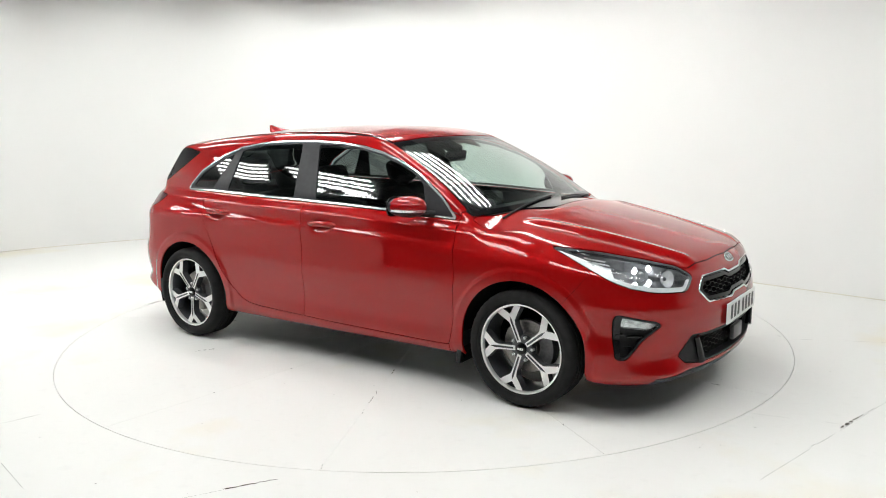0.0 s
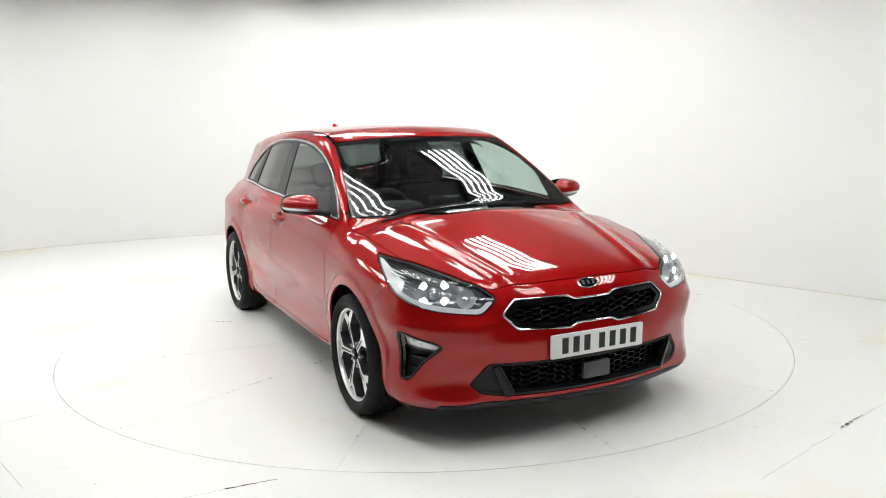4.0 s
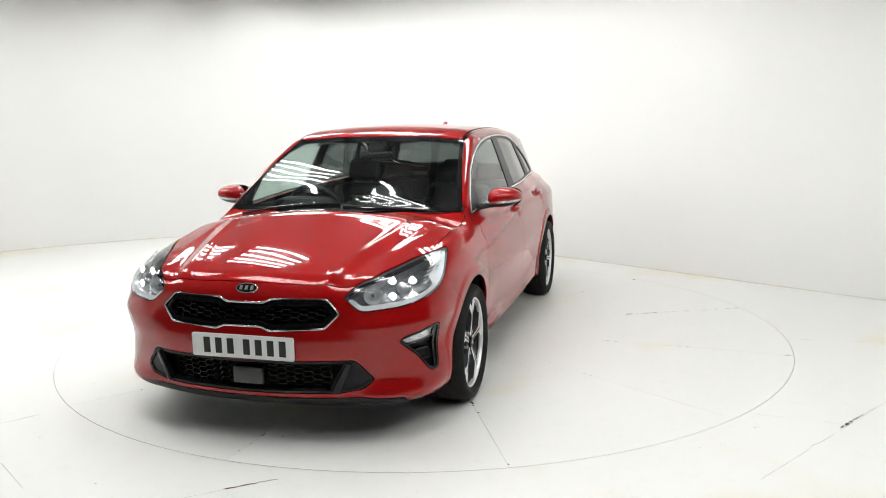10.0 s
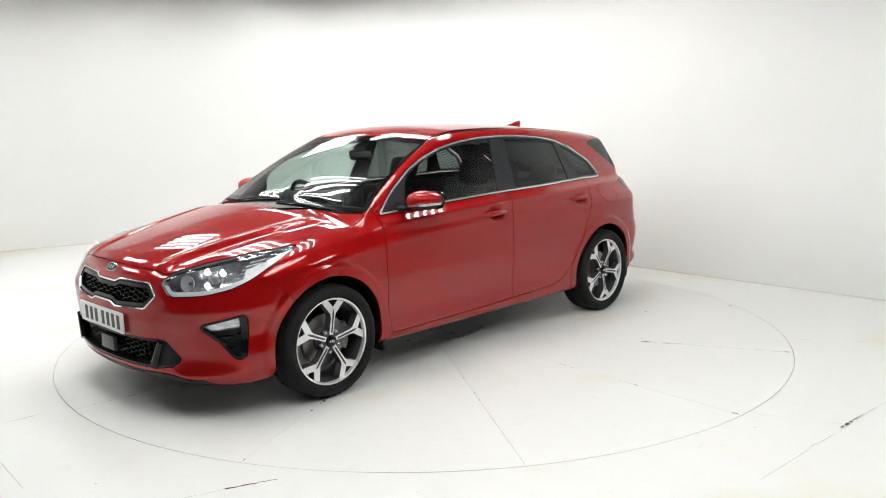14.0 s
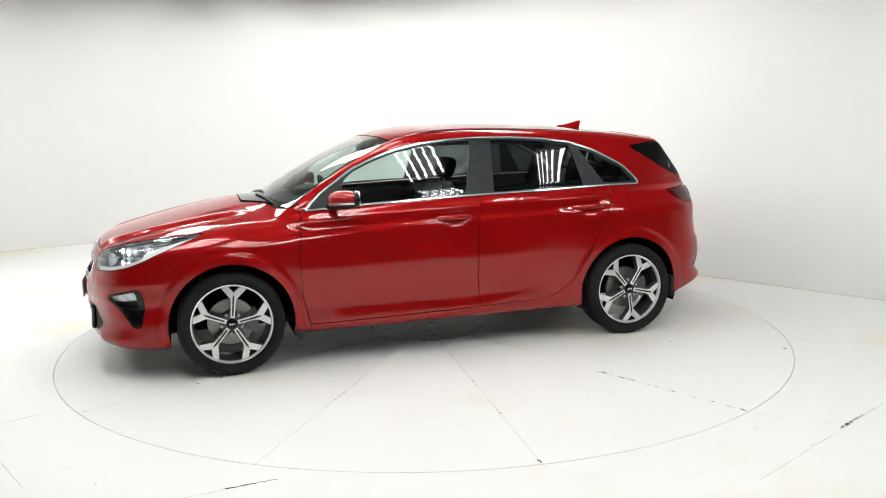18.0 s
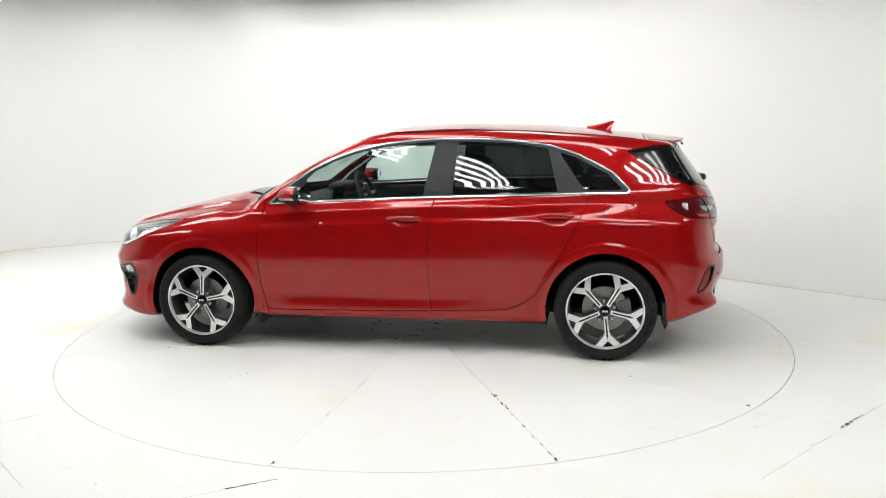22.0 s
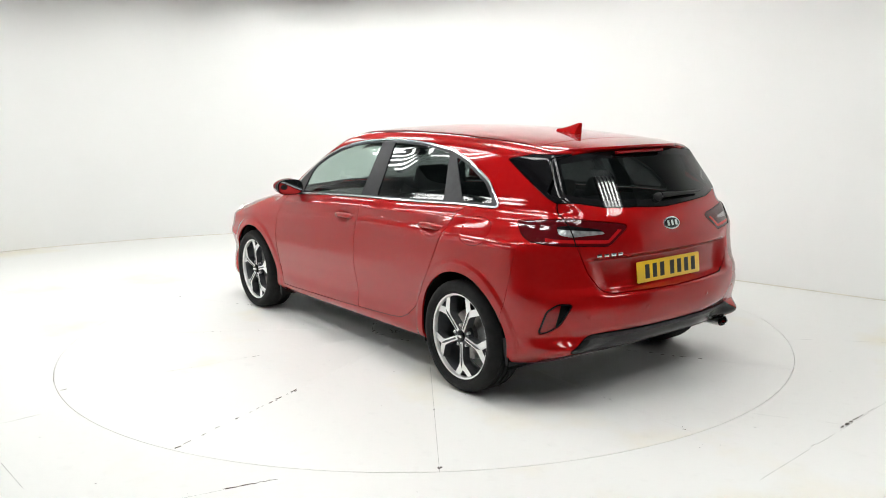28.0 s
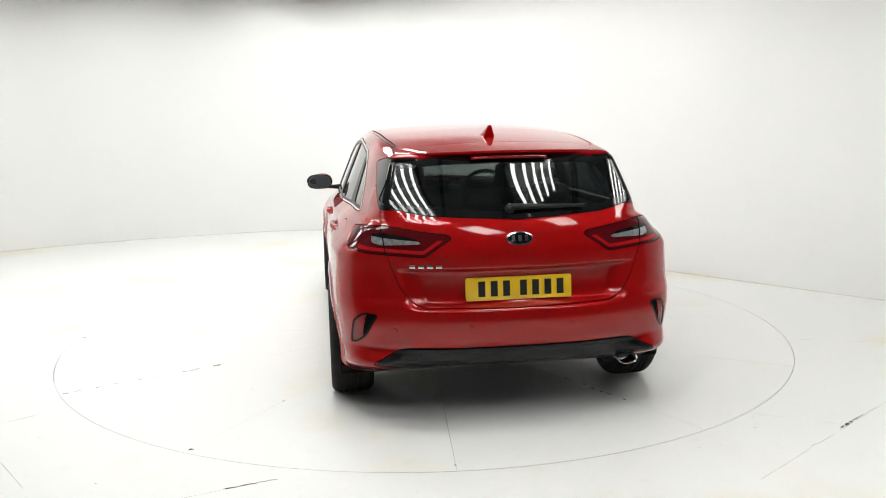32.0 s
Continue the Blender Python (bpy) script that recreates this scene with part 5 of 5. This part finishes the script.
def build_grilles():
    sk = PIECES["grille"]
    d = GRILLE.distance(sk[0])
    frame_ob = panel("grille_frame", clip(sk, -(d + 0.009)), GLOSS_BLACK, "black grille surround with a chrome rim", sides=0, deep=0.02, push=0.001)
    half = [q for q in GRILLE.outline if q[0] > 0.004]
    loop = half + [(-y, z) for y, z in reversed(half)]
    rim = tube_bm([(nose_x(abs(y), z) - 0.001, y * 0.988, 0.622 + (z - 0.622) * 0.96) for y, z in loop], 0.0055, 8, closed=True)
    part("chrome_rim", rim, CHROME, frame_ob, "bright chrome rim", 60)
    panel("grille_back", clip(sk, d + 0.012), INNER_DARK, "black grille backing", sides=0, deep=0, parent=frame_ob, push=-0.045)
    d2 = np.maximum(d + 0.0125, -(d + 0.030))
    panel("grille_edge", clip(sk, d2), GLOSS_BLACK, "gloss black inner grille edge", sides=0, deep=0.025, parent=frame_ob, push=-0.004)
    lattice("grille_mesh", GRILLE, (0.545, 0.70), 0.47, 0.027, 0.025, 0.0019, 0.02, 0.020, frame_ob, "gloss black honeycomb grille mesh")
    sk = PIECES["intake"]
    d = INTAKE.distance(sk[0])
    low = panel("lower_intake", clip(sk, -(d + 0.012)), BLACK_PLASTIC, "matt black lower bumper intake", sides=0, deep=0.05)
    panel("intake_back", clip(sk, d + 0.010), INNER_DARK, "black intake backing", sides=0, deep=0, parent=low, push=-0.055)
    wing = clip(sk, np.maximum(d + 0.012, 0.455 - sk[0][:, 1] + (0.33 - sk[0][:, 2]) * -0.5))
    for s in (1, -1):
        raw_panel("intake_wing", flanged(pushed(wing, -0.006), 0.02), BLACK_PLASTIC, s, low, "matt black corner panel")
    lattice("intake_mesh", INTAKE, (0.25, 0.41), 0.41, 0.028, 0.026, 0.0015, 0.02, 0.034, low, "matt black honeycomb intake mesh")
    # slanted strakes beside the intake and the square sensor cover
    for s in (1, -1):
        x0, x1 = nose_at(0.475, 0.40), nose_at(0.425, 0.27)
        bm = bmesh.new()
        top, bot = Vector((x0 - 0.002, 0.492, 0.405)), Vector((x1 - 0.002, 0.425, 0.268))
        tube_bm([top, (top + bot) / 2, bot], [0.013, 0.016, 0.019], 8, bm, flat=1.4)
        if s < 0:
            flip_y(bm)
        part("strake", bm, GLOSS_BLACK, low, "gloss black slanted strake", 50)
    x = nose_at(0.0, 0.335)
    part("sensor_cover", box_bm((0.024, 0.150, 0.078), (x - 0.008, 0.014, 0.332), 0.006), material("sensor_grey", (0.07, 0.07, 0.072), rough=0.35, vary=0.05, scale=30), low, "smooth grey square sensor cover")


build_grilles()


# ---------- plates, badges ----------
def build_plate(name, at, out, mat, parent, label):
    m = facing(at, out)
    h = 0.0555
    ob = part(name, prism_bm(fillet([(-0.26, -h), (0.26, -h), (0.26, h), (-0.26, h)], 0.010, 3), 0.006, m, bevel=0.001), mat, CAR, label, 30)
    ink = []
    x = -0.207
    for k in range(7):
        w = 0.050
        bm = prism_bm([(x + 0.008, -0.037), (x + w - 0.008, -0.037), (x + w - 0.008, 0.037), (x + 0.008, 0.037)], 0.0012, m @ Matrix.Translation((0, 0, 0.0058)))
        part("dark_bar", bm, PLATE_INK, ob, "plain black bar")
        x += w + (0.033 if k == 2 else 0.0105)
    return ob


def oval(a, b, n=28):
    return [(a * math.cos(2 * math.pi * k / n), b * math.sin(2 * math.pi * k / n)) for k in range(n)]


def build_badge(at, out, a, b):
    m = facing(at, out)
    ob = part("badge", prism_bm(oval(a, b), 0.006, m, bevel=0.002), CHROME, CAR, "oval chrome badge", 40)
    part("badge_field", prism_bm(oval(a * 0.87, b * 0.80), 0.002, m @ Matrix.Translation((0, 0, 0.0055))), GLOSS_BLACK, ob, "gloss black oval field", 40)
    for k in range(3):
        x = (k - 1) * a * 0.48
        part("badge_bar", prism_bm([(x - a * 0.13, -b * 0.42), (x + a * 0.13, -b * 0.42), (x + a * 0.13, b * 0.42), (x - a * 0.13, b * 0.42)], 0.002, m @ Matrix.Translation((0, 0, 0.0072))), CHROME, ob, "plain chrome bar")


PLATE_F = build_plate("front_plate", (2.184, 0.004, 0.474), (1, 0, -0.02), PLATE_WHITE, BUMPER_F, "white number plate with black bars")
PLATE_R = build_plate("rear_plate", (-2.031, 0.003, 0.687), (-1, 0, 0.09), PLATE_YELLOW, TAILGATE_PANEL, "yellow number plate with black bars")
p, n = meet((1.5, 0, 0.731), (1, 0, 0))
build_badge(p - n * 0.001, n, 0.058, 0.027)
p, n = meet((-1.5, 0, 0.926), (-1, 0, 0))
build_badge(p - n * 0.001, n, 0.066, 0.034)
for k in range(4):
    p, n = meet((-1.5, 0.511 - 0.041 * k, 0.802), (-1, 0, 0))
    part("chrome_bar", prism_bm([(-0.014, -0.0075), (0.014, -0.0075), (0.014, 0.0075), (-0.014, 0.0075)], 0.003, facing(p - n * 0.0005, n), bevel=0.0008), CHROME, TAILGATE_PANEL, "plain chrome bar on the tailgate")


# ---------- door handles and mirrors ----------
def build_handle(x, z, s, parent):
    y, n = meet((x, 0.4, z), (0, 1, 0))
    base = y[1] + 0.010
    pts, rad = [], []
    for k in range(15):
        t = k / 14 * 2 - 1
        lift = 0.030 * (1 - abs(t) ** 3.5)
        pts.append((x + 0.118 * t, base + lift - 0.012, z + 0.006 - 0.006 * t * t))
        rad.append(0.0185 * (1 - 0.40 * abs(t) ** 4))
    bm = tube_bm(pts, rad, 12, flat=1.0)
    if s < 0:
        flip_y(bm)
    ob = part("door_handle", bm, PAINT, parent, "red pull handle", 60)
    return ob


def build_mirror(s):
    """The housing is a rounded wedge, cut into cap, strip and base by height."""
    n, m = 40, 24
    cx, cy, cz = 0.625, 0.918, 1.018
    def shape(u, v):
        # u round the vertical axis, v from the top to the bottom
        dx, dy, dz = math.cos(u) * math.sin(v), math.sin(u) * math.sin(v), math.cos(v)
        p = 2.25
        r = (abs(dx) ** p + abs(dy) ** p + abs(dz) ** p) ** (-1 / p)
        x, y, z = dx * r, dy * r, dz * r
        if x < 0:
            x *= 0.62
        x *= 0.105
        taper = 1 - 0.18 * y
        return Vector((cx + x - 0.025 * y, cy + y * 0.098, cz + z * 0.058 * taper + 0.004 * y))
    cuts = [0.0] + [math.pi * k / m for k in range(1, m)] + [math.pi]
    bms = {k: bmesh.new() for k in ("cap", "strip", "base")}
    for i in range(m):
        v0, v1 = cuts[i], cuts[i + 1]
        zmid = shape(0.3, (v0 + v1) / 2).z
        for k in range(n):
            u0, u1 = 2 * math.pi * k / n, 2 * math.pi * (k + 1) / n
            key = "cap" if zmid > 1.004 else ("strip" if zmid > 0.990 else "base")
            if shape((u0 + u1) / 2, (v0 + v1) / 2).x < cx - 0.028:
                key = "base"
            ps = [shape(u0, v0), shape(u1, v0), shape(u1, v1), shape(u0, v1)]
            bm = bms[key]
            vs = [bm.verts.new((q.x, q.y * s, q.z)) for q in ps]
            bm.faces.new(vs)
    for bm in bms.values():
        bmesh.ops.remove_doubles(bm, verts=bm.verts[:], dist=1e-5)
    cap = part("door_mirror", bms["cap"], PAINT, CAR, "red door mirror with black base", 60)
    part("repeater", bms["strip"], SATIN_SILVER, cap, "clear silver indicator strip", 60)
    part("mirror_base", bms["base"], BLACK_PLASTIC, cap, "black mirror underside", 60)
    # rear face and glass
    gl = [(math.cos(a), math.sin(a)) for a in np.linspace(0, 2 * math.pi, 30, endpoint=False)]
    out = []
    for c, q in gl:
        r = (abs(c) ** 3 + abs(q) ** 3) ** (-1 / 3)
        out.append((c * r * 0.086, q * r * 0.050))
    mtx = facing((cx - 0.060, s * cy, cz), (-1, 0.10 * s, 0))
    part("mirror_rim", prism_bm([(a * 1.08, b * 1.10) for a, b in out], 0.010, facing((cx - 0.058, s * cy, cz), (-1, 0.10 * s, 0))), GLOSS_BLACK, cap, "gloss black mirror rim")
    part("mirror_glass", prism_bm(out, 0.003, facing((cx - 0.0695, s * cy, cz), (-1, 0.10 * s, 0))), MIRROR, cap, "silvered mirror glass")
    arm = tube_bm([(0.70, s * 0.755, 0.965), (0.68, s * 0.80, 0.967), (0.655, s * 0.85, 0.972), (0.64, s * 0.88, 0.985)], [0.030, 0.024, 0.022, 0.025], 10, flat=0.7)
    part("mirror_arm", arm, BLACK_PLASTIC, cap, "black mirror arm", 60)


for ob in [o for o in CAR.children if o.name.split(".")[0] in ("front_door", "rear_door")]:
    s = 1 if sum(v.co.y for v in ob.data.vertices) > 0 else -1
    if ob.name.startswith("front"):
        build_handle(-0.073, 0.866, s, ob)
    else:
        build_handle(-1.022, 0.887, s, ob)
build_mirror(1)
build_mirror(-1)


# ---------- roof end, fin, wipers, flaps, exhaust ----------
def build_spoiler():
    ys = np.linspace(-0.566, 0.566, 49)
    nx = 14
    top, low = [], []
    for y in ys:
        t = abs(y) / 0.585
        end = -1.835 + 0.165 * t ** 2.4
        start = -1.585
        edge = 0.022 * max(0, (t - 0.80) / 0.20) ** 2
        ru, rl = [], []
        for i in range(nx):
            f = i / (nx - 1)
            x = start + (end - start) * f
            z = float(TOP(x)) - float(CROWN(x)) * y * y + 0.004 + 0.010 * f * (1 - t ** 3) - edge
            yy = y * (1 - 0.09 * f)
            ru.append((x, yy, z))
            rl.append((x + 0.010 * (1 - f), yy, z - 0.012 - 0.040 * (1 - f)))
        top.append(ru)
        low.append(rl)
    bm = bmesh.new()
    tv = [[bm.verts.new(p) for p in r] for r in top]
    lv = [[bm.verts.new(p) for p in r] for r in low]
    for i in range(len(ys) - 1):
        for j in range(nx - 1):
            bm.faces.new((tv[i][j], tv[i][j + 1], tv[i + 1][j + 1], tv[i + 1][j]))
            bm.faces.new((lv[i][j], lv[i + 1][j], lv[i + 1][j + 1], lv[i][j + 1]))
        bm.faces.new((tv[i][-1], lv[i][-1], lv[i + 1][-1], tv[i + 1][-1]))
        bm.faces.new((tv[i][0], tv[i + 1][0], lv[i + 1][0], lv[i][0]))
    for e in (0, -1):
        for j in range(nx - 1):
            bm.faces.new((tv[e][j], lv[e][j], lv[e][j + 1], tv[e][j + 1]))
    sp = part("roof_spoiler", bm, PAINT, CAR, "red roof-end spoiler", 40)
    bm = bmesh.new()
    pts = [(-1.822 + 0.085 * (abs(y) / 0.585) ** 2.2, y, float(TOP(-1.83)) - 0.1 * y * y - 0.020) for y in np.linspace(-0.19, 0.19, 13)]
    tube_bm(pts, 0.009, 8, bm)
    part("brake_light", bm, LENS_RED, sp, "red high-level brake light", 60)


def build_fin():
    bm = bmesh.new()
    secs = []
    for f in np.linspace(0, 1, 12):
        x = -1.195 - 0.160 * f
        zb = float(TOP(x)) - 0.004
        h = 0.016 + 0.054 * f ** 1.35
        if f > 0.93:
            h *= 0.92
        w = 0.030 * math.sin(math.pi * min(0.15 + 0.6 * f, 0.85)) ** 0.8
        secs.append([(x - 0.025 * k * f, sy * w * (1 - k) ** 0.8 + sy * 0.0075, zb + h * k) for sy, k in ((1, 0), (1, 0.15), (1, 0.5), (1, 0.85), (1, 1.0), (-1, 1.0), (-1, 0.85), (-1, 0.5), (-1, 0.15), (-1, 0))])
    rows = [[bm.verts.new(p) for p in r] for r in secs]
    for r0, r1 in zip(rows, rows[1:]):
        for k in range(9):
            bm.faces.new((r0[k], r0[k + 1], r1[k + 1], r1[k]))
    bm.faces.new(rows[0])
    bm.faces.new(rows[-1])
    part("roof_aerial", bm, PAINT, CAR, "red shark-fin roof aerial", 45)


def build_wipers():
    for base, tip, name in (((1.060, -0.60, 1.00), (1.030, 0.02, 1.035), "wiper"), ((1.080, 0.06, 1.005), (1.000, 0.60, 1.005), "wiper")):
        pts = []
        for k in range(12):
            f = k / 11
            x, y = base[0] + (tip[0] - base[0]) * f, base[1] + (tip[1] - base[1]) * f
            z = float(TOP(x)) - float(CROWN(x)) * y * y + 0.007
            pts.append((x, y, z))
        w = part(name, tube_bm(pts, [0.0065 - 0.0025 * k / 11 for k in range(12)], 6), BLACK_PLASTIC, CAR, "black windscreen wiper", 50)
        pts2 = [(x - 0.008, y, z - 0.010) for x, y, z in pts[3:]]
        part("wiper_blade", tube_bm(pts2, 0.005, 6), RUBBER, w, "rubber wiper blade", 50)
    # rear wiper lies along the foot of the rear window
    pts = []
    for k in range(10):
        f = k / 9
        y, z = 0.02 - 0.36 * f, 1.060 - 0.004 * f
        p, n = meet((-1.4, y, z), (-1, 0, 0))
        pts.append(tuple(p + n * 0.020))
    w = part("rear_wiper", tube_bm(pts, [0.016, 0.015, 0.014, 0.012, 0.011, 0.010, 0.009, 0.008, 0.007, 0.006], 8), BLACK_PLASTIC, CAR, "black rear wiper", 50)
    p, n = meet((-1.4, 0.03, 1.058), (-1, 0, 0))
    bm = lathe_bm([(0.001, 0.030), (0.016, 0.028), (0.022, 0.020), (0.024, -0.004)], 16, "z")
    bmesh.ops.transform(bm, matrix=facing(p, n), verts=bm.verts)
    part("wiper_boss", bm, BLACK_PLASTIC, w, "", 50)


def build_flaps_exhaust():
    for x0, x1, top in ((0.945, 0.905, 0.34), (-1.662, -1.70, 0.37)):
        for s in (1, -1):
            bm = bmesh.new()
            lo = 0.165 if x0 > 0 else 0.222
            rows = []
            for x, z in ((x0, top), (x0 - 0.002, (top + lo) / 2), (x0 - 0.012, lo)):
                w = float(width_at(np.array([x]), np.array([max(z, 0.25)]))[0])
                rows.append([bm.verts.new(p) for p in ((x, s * (w - 0.004), z), (x, s * 0.66, z), (x - 0.026, s * 0.66, z), (x - 0.026, s * (w - 0.004), z))])
            for r0, r1 in zip(rows, rows[1:]):
                for k in range(4):
                    bm.faces.new((r0[k], r0[(k + 1) % 4], r1[(k + 1) % 4], r1[k]))
            bm.faces.new(rows[0])
            bm.faces.new(rows[-1])
            part("mud_flap", bm, BLACK_PLASTIC, CAR, "black mud flap", 30)
    bm = bmesh.new()
    n = 28
    prof = [(-1.70, 1.0), (-1.985, 1.0), (-1.992, 0.96), (-1.988, 0.86), (-1.90, 0.84)]
    rows = [[bm.verts.new((x, -0.572 + 0.052 * f * math.cos(a), 0.286 + 0.030 * f * math.sin(a))) for a in np.linspace(0, 2 * math.pi, n, endpoint=False)] for x, f in prof]
    for r0, r1 in zip(rows, rows[1:]):
        for k in range(n):
            bm.faces.new((r0[k], r0[(k + 1) % n], r1[(k + 1) % n], r1[k]))
    bm.faces.new(rows[-1])
    part("exhaust_tip", bm, CHROME, CAR, "oval chrome exhaust tip", 40)


def build_rear_sensors():
    for y, z in ((0.60, 0.505), (0.25, 0.52), (-0.25, 0.52), (-0.60, 0.505)):
        p, n = meet((-1.5, y, z), (-1, 0, 0))
        bm = lathe_bm([(0.001, 0.0015), (0.0095, 0.0012), (0.0108, 0.0002), (0.0112, -0.004)], 18, "z")
        bmesh.ops.transform(bm, matrix=facing(p, n), verts=bm.verts)
        part("parking_sensor", bm, PAINT, BUMPER_R, "small round red parking sensor", 50)


build_rear_sensors()
build_spoiler()
build_fin()
build_wipers()
build_flaps_exhaust()


# ---------- cabin ----------
def rounded_block(size, at, turn=None, bevel=0.03, bm=None):
    return box_bm(size, at, bevel, turn, bm, segs=4)


def build_seat(x, y, s_label):
    seat = new("seat")
    seat.parent = CAR
    seat["label"] = s_label
    lean = Matrix.Rotation(radians(-20), 4, "Y")
    part("cushion", rounded_block((0.50, 0.50, 0.14), (0.05, 0, 0.40), Matrix.Rotation(radians(-6), 4, "Y"), 0.045), SEAT_CLOTH, seat)
    part("backrest", rounded_block((0.13, 0.48, 0.60), (-0.30, 0, 0.72), lean, 0.055), SEAT_CLOTH, seat)
    for k in (1, -1):
        part("bolster", rounded_block((0.16, 0.07, 0.46), (-0.26, 0.215 * k, 0.68), lean, 0.03), SEAT_CLOTH, seat)
        part("headrest_post", tube_bm([(-0.39, 0.06 * k, 0.98), (-0.415, 0.06 * k, 1.06)], 0.006, 8), CHROME, seat)
    part("headrest", rounded_block((0.10, 0.26, 0.17), (-0.43, 0, 1.105), lean, 0.045), SEAT_CLOTH, seat)
    seat.matrix_basis = pose(x, y, 0)


def build_cabin():
    build_seat(0.02, 0.37, "dark cloth front seat")
    build_seat(0.02, -0.37, "dark cloth front seat")
    bench = new("rear_bench")
    bench.parent = CAR
    bench["label"] = "dark cloth rear bench seat"
    lean = Matrix.Rotation(radians(-22), 4, "Y")
    part("cushion", rounded_block((0.5, 1.24, 0.15), (-0.72, 0, 0.42), None, 0.05), SEAT_CLOTH, bench)
    part("backrest", rounded_block((0.14, 1.22, 0.58), (-1.08, 0, 0.70), lean, 0.05), SEAT_CLOTH, bench)
    for y in (-0.38, 0.0, 0.38):
        part("headrest", rounded_block((0.09, 0.24, 0.14), (-1.20, y, 1.04), lean, 0.04), SEAT_CLOTH, bench)
    shelf = part("parcel_shelf", rounded_block((0.50, 1.16, 0.03), (-1.50, 0, 0.985), None, 0.01), TRIM_GREY, CAR, "dark parcel shelf")
    # dashboard
    bm = bmesh.new()
    prof = [(1.02, 0.90), (0.88, 0.945), (0.72, 0.952), (0.64, 0.925), (0.60, 0.85), (0.62, 0.72), (0.66, 0.55), (1.02, 0.50)]
    rows = [[bm.verts.new((x - 0.05 * (abs(y) / 0.7) ** 2, y, z)) for x, z in prof] for y in np.linspace(-0.70, 0.70, 15)]
    for r0, r1 in zip(rows, rows[1:]):
        for k in range(len(prof)):
            j = (k + 1) % len(prof)
            bm.faces.new((r0[k], r0[j], r1[j], r1[k]))
    bm.faces.new(rows[0])
    bm.faces.new(rows[-1])
    dash = part("dashboard", bm, TRIM_GREY, CAR, "dark grey dashboard", 40)
    part("screen", rounded_block((0.03, 0.22, 0.12), (0.615, 0.02, 0.955), Matrix.Rotation(radians(-12), 4, "Y"), 0.01), GLOSS_BLACK, dash, "gloss black centre screen")
    part("instrument_hood", rounded_block((0.20, 0.34, 0.08), (0.68, -0.37, 0.965), None, 0.035), TRIM_GREY, dash)
    part("centre_console", rounded_block((0.9, 0.20, 0.26), (0.25, 0, 0.44), None, 0.04), TRIM_GREY, CAR, "dark centre console")
    # steering wheel, on the car's right
    m = Matrix.Translation((0.50, -0.37, 0.905)) @ Matrix.Rotation(radians(-64), 4, "Y")
    bm = bmesh.new()
    tube_bm([(0.180 * math.cos(a), 0.180 * math.sin(a), 0) for a in np.linspace(0, 2 * math.pi, 40, endpoint=False)], 0.016, 10, bm, closed=True)
    bmesh.ops.transform(bm, matrix=m, verts=bm.verts)
    st = part("steering_wheel", bm, TRIM_GREY, CAR, "black three-spoke steering wheel", 60)
    bm = bmesh.new()
    box_bm((0.12, 0.13, 0.05), (0, 0, -0.01), 0.02, bm=bm)
    bmesh.ops.transform(bm, matrix=m, verts=bm.verts)
    part("wheel_hub", bm, TRIM_GREY, st)
    for a in (0, math.pi / 2, -math.pi / 2):
        bm = tube_bm([(0.04 * math.cos(a + math.pi), 0.04 * math.sin(a + math.pi), 0), (0.172 * math.cos(a + math.pi), 0.172 * math.sin(a + math.pi), 0)], 0.014, 8)
        bmesh.ops.transform(bm, matrix=m, verts=bm.verts)
        part("wheel_spoke", bm, SATIN_SILVER, st, "silver wheel spoke", 60)
    # inner mirror and sensor box behind the screen
    part("inner_mirror", rounded_block((0.03, 0.23, 0.07), (0.34, 0.0, 1.245), Matrix.Rotation(radians(10), 4, "Y"), 0.02), GLOSS_BLACK, CAR, "black inner rear-view mirror")
    part("sensor_box", rounded_block((0.12, 0.12, 0.05), (0.30, 0.0, 1.305), Matrix.Rotation(radians(24), 4, "Y"), 0.015), TRIM_GREY, CAR, "dark sensor box behind the windscreen")
    # roof lining
    xs, ys = np.linspace(0.18, -1.50, 24), np.linspace(-0.56, 0.56, 15)
    bm = bmesh.new()
    rows = [[bm.verts.new((x, y, float(TOP(x)) - float(CROWN(x)) * y * y - 0.045 - 0.06 * (abs(y) / 0.56) ** 6)) for y in ys] for x in xs]
    for r0, r1 in zip(rows, rows[1:]):
        for k in range(len(ys) - 1):
            bm.faces.new((r0[k], r0[k + 1], r1[k + 1], r1[k]))
    part("roof_lining", bm, LINER_GREY, CAR, "pale grey roof lining", 60)
    part("cabin_floor", box_bm((2.9, 1.4, 0.03), (-0.35, 0, 0.27)), TRIM_GREY, CAR, "dark cabin floor")
    for s in (1, -1):
        part("grab_trim", rounded_block((0.9, 0.03, 0.30), (0.30, s * 0.73, 0.80), None, 0.02), TRIM_GREY, CAR, "dark front door lining")
        part("door_lining", rounded_block((0.8, 0.03, 0.30), (-0.66, s * 0.72, 0.82), None, 0.02), TRIM_GREY, CAR, "dark rear door lining")
    # small white sticker at the screen's upper corner
    p, n = meet((0.0, -0.47, 1.15), (0.8, 0, 0.75))
    part("screen_sticker", prism_bm([(-0.028, -0.010), (0.028, -0.010), (0.028, 0.010), (-0.028, 0.010)], 0.0008, facing(p + n * 0.0015, n)), PLATE_WHITE, CAR, "small white sticker on the windscreen")


build_cabin()

motions()
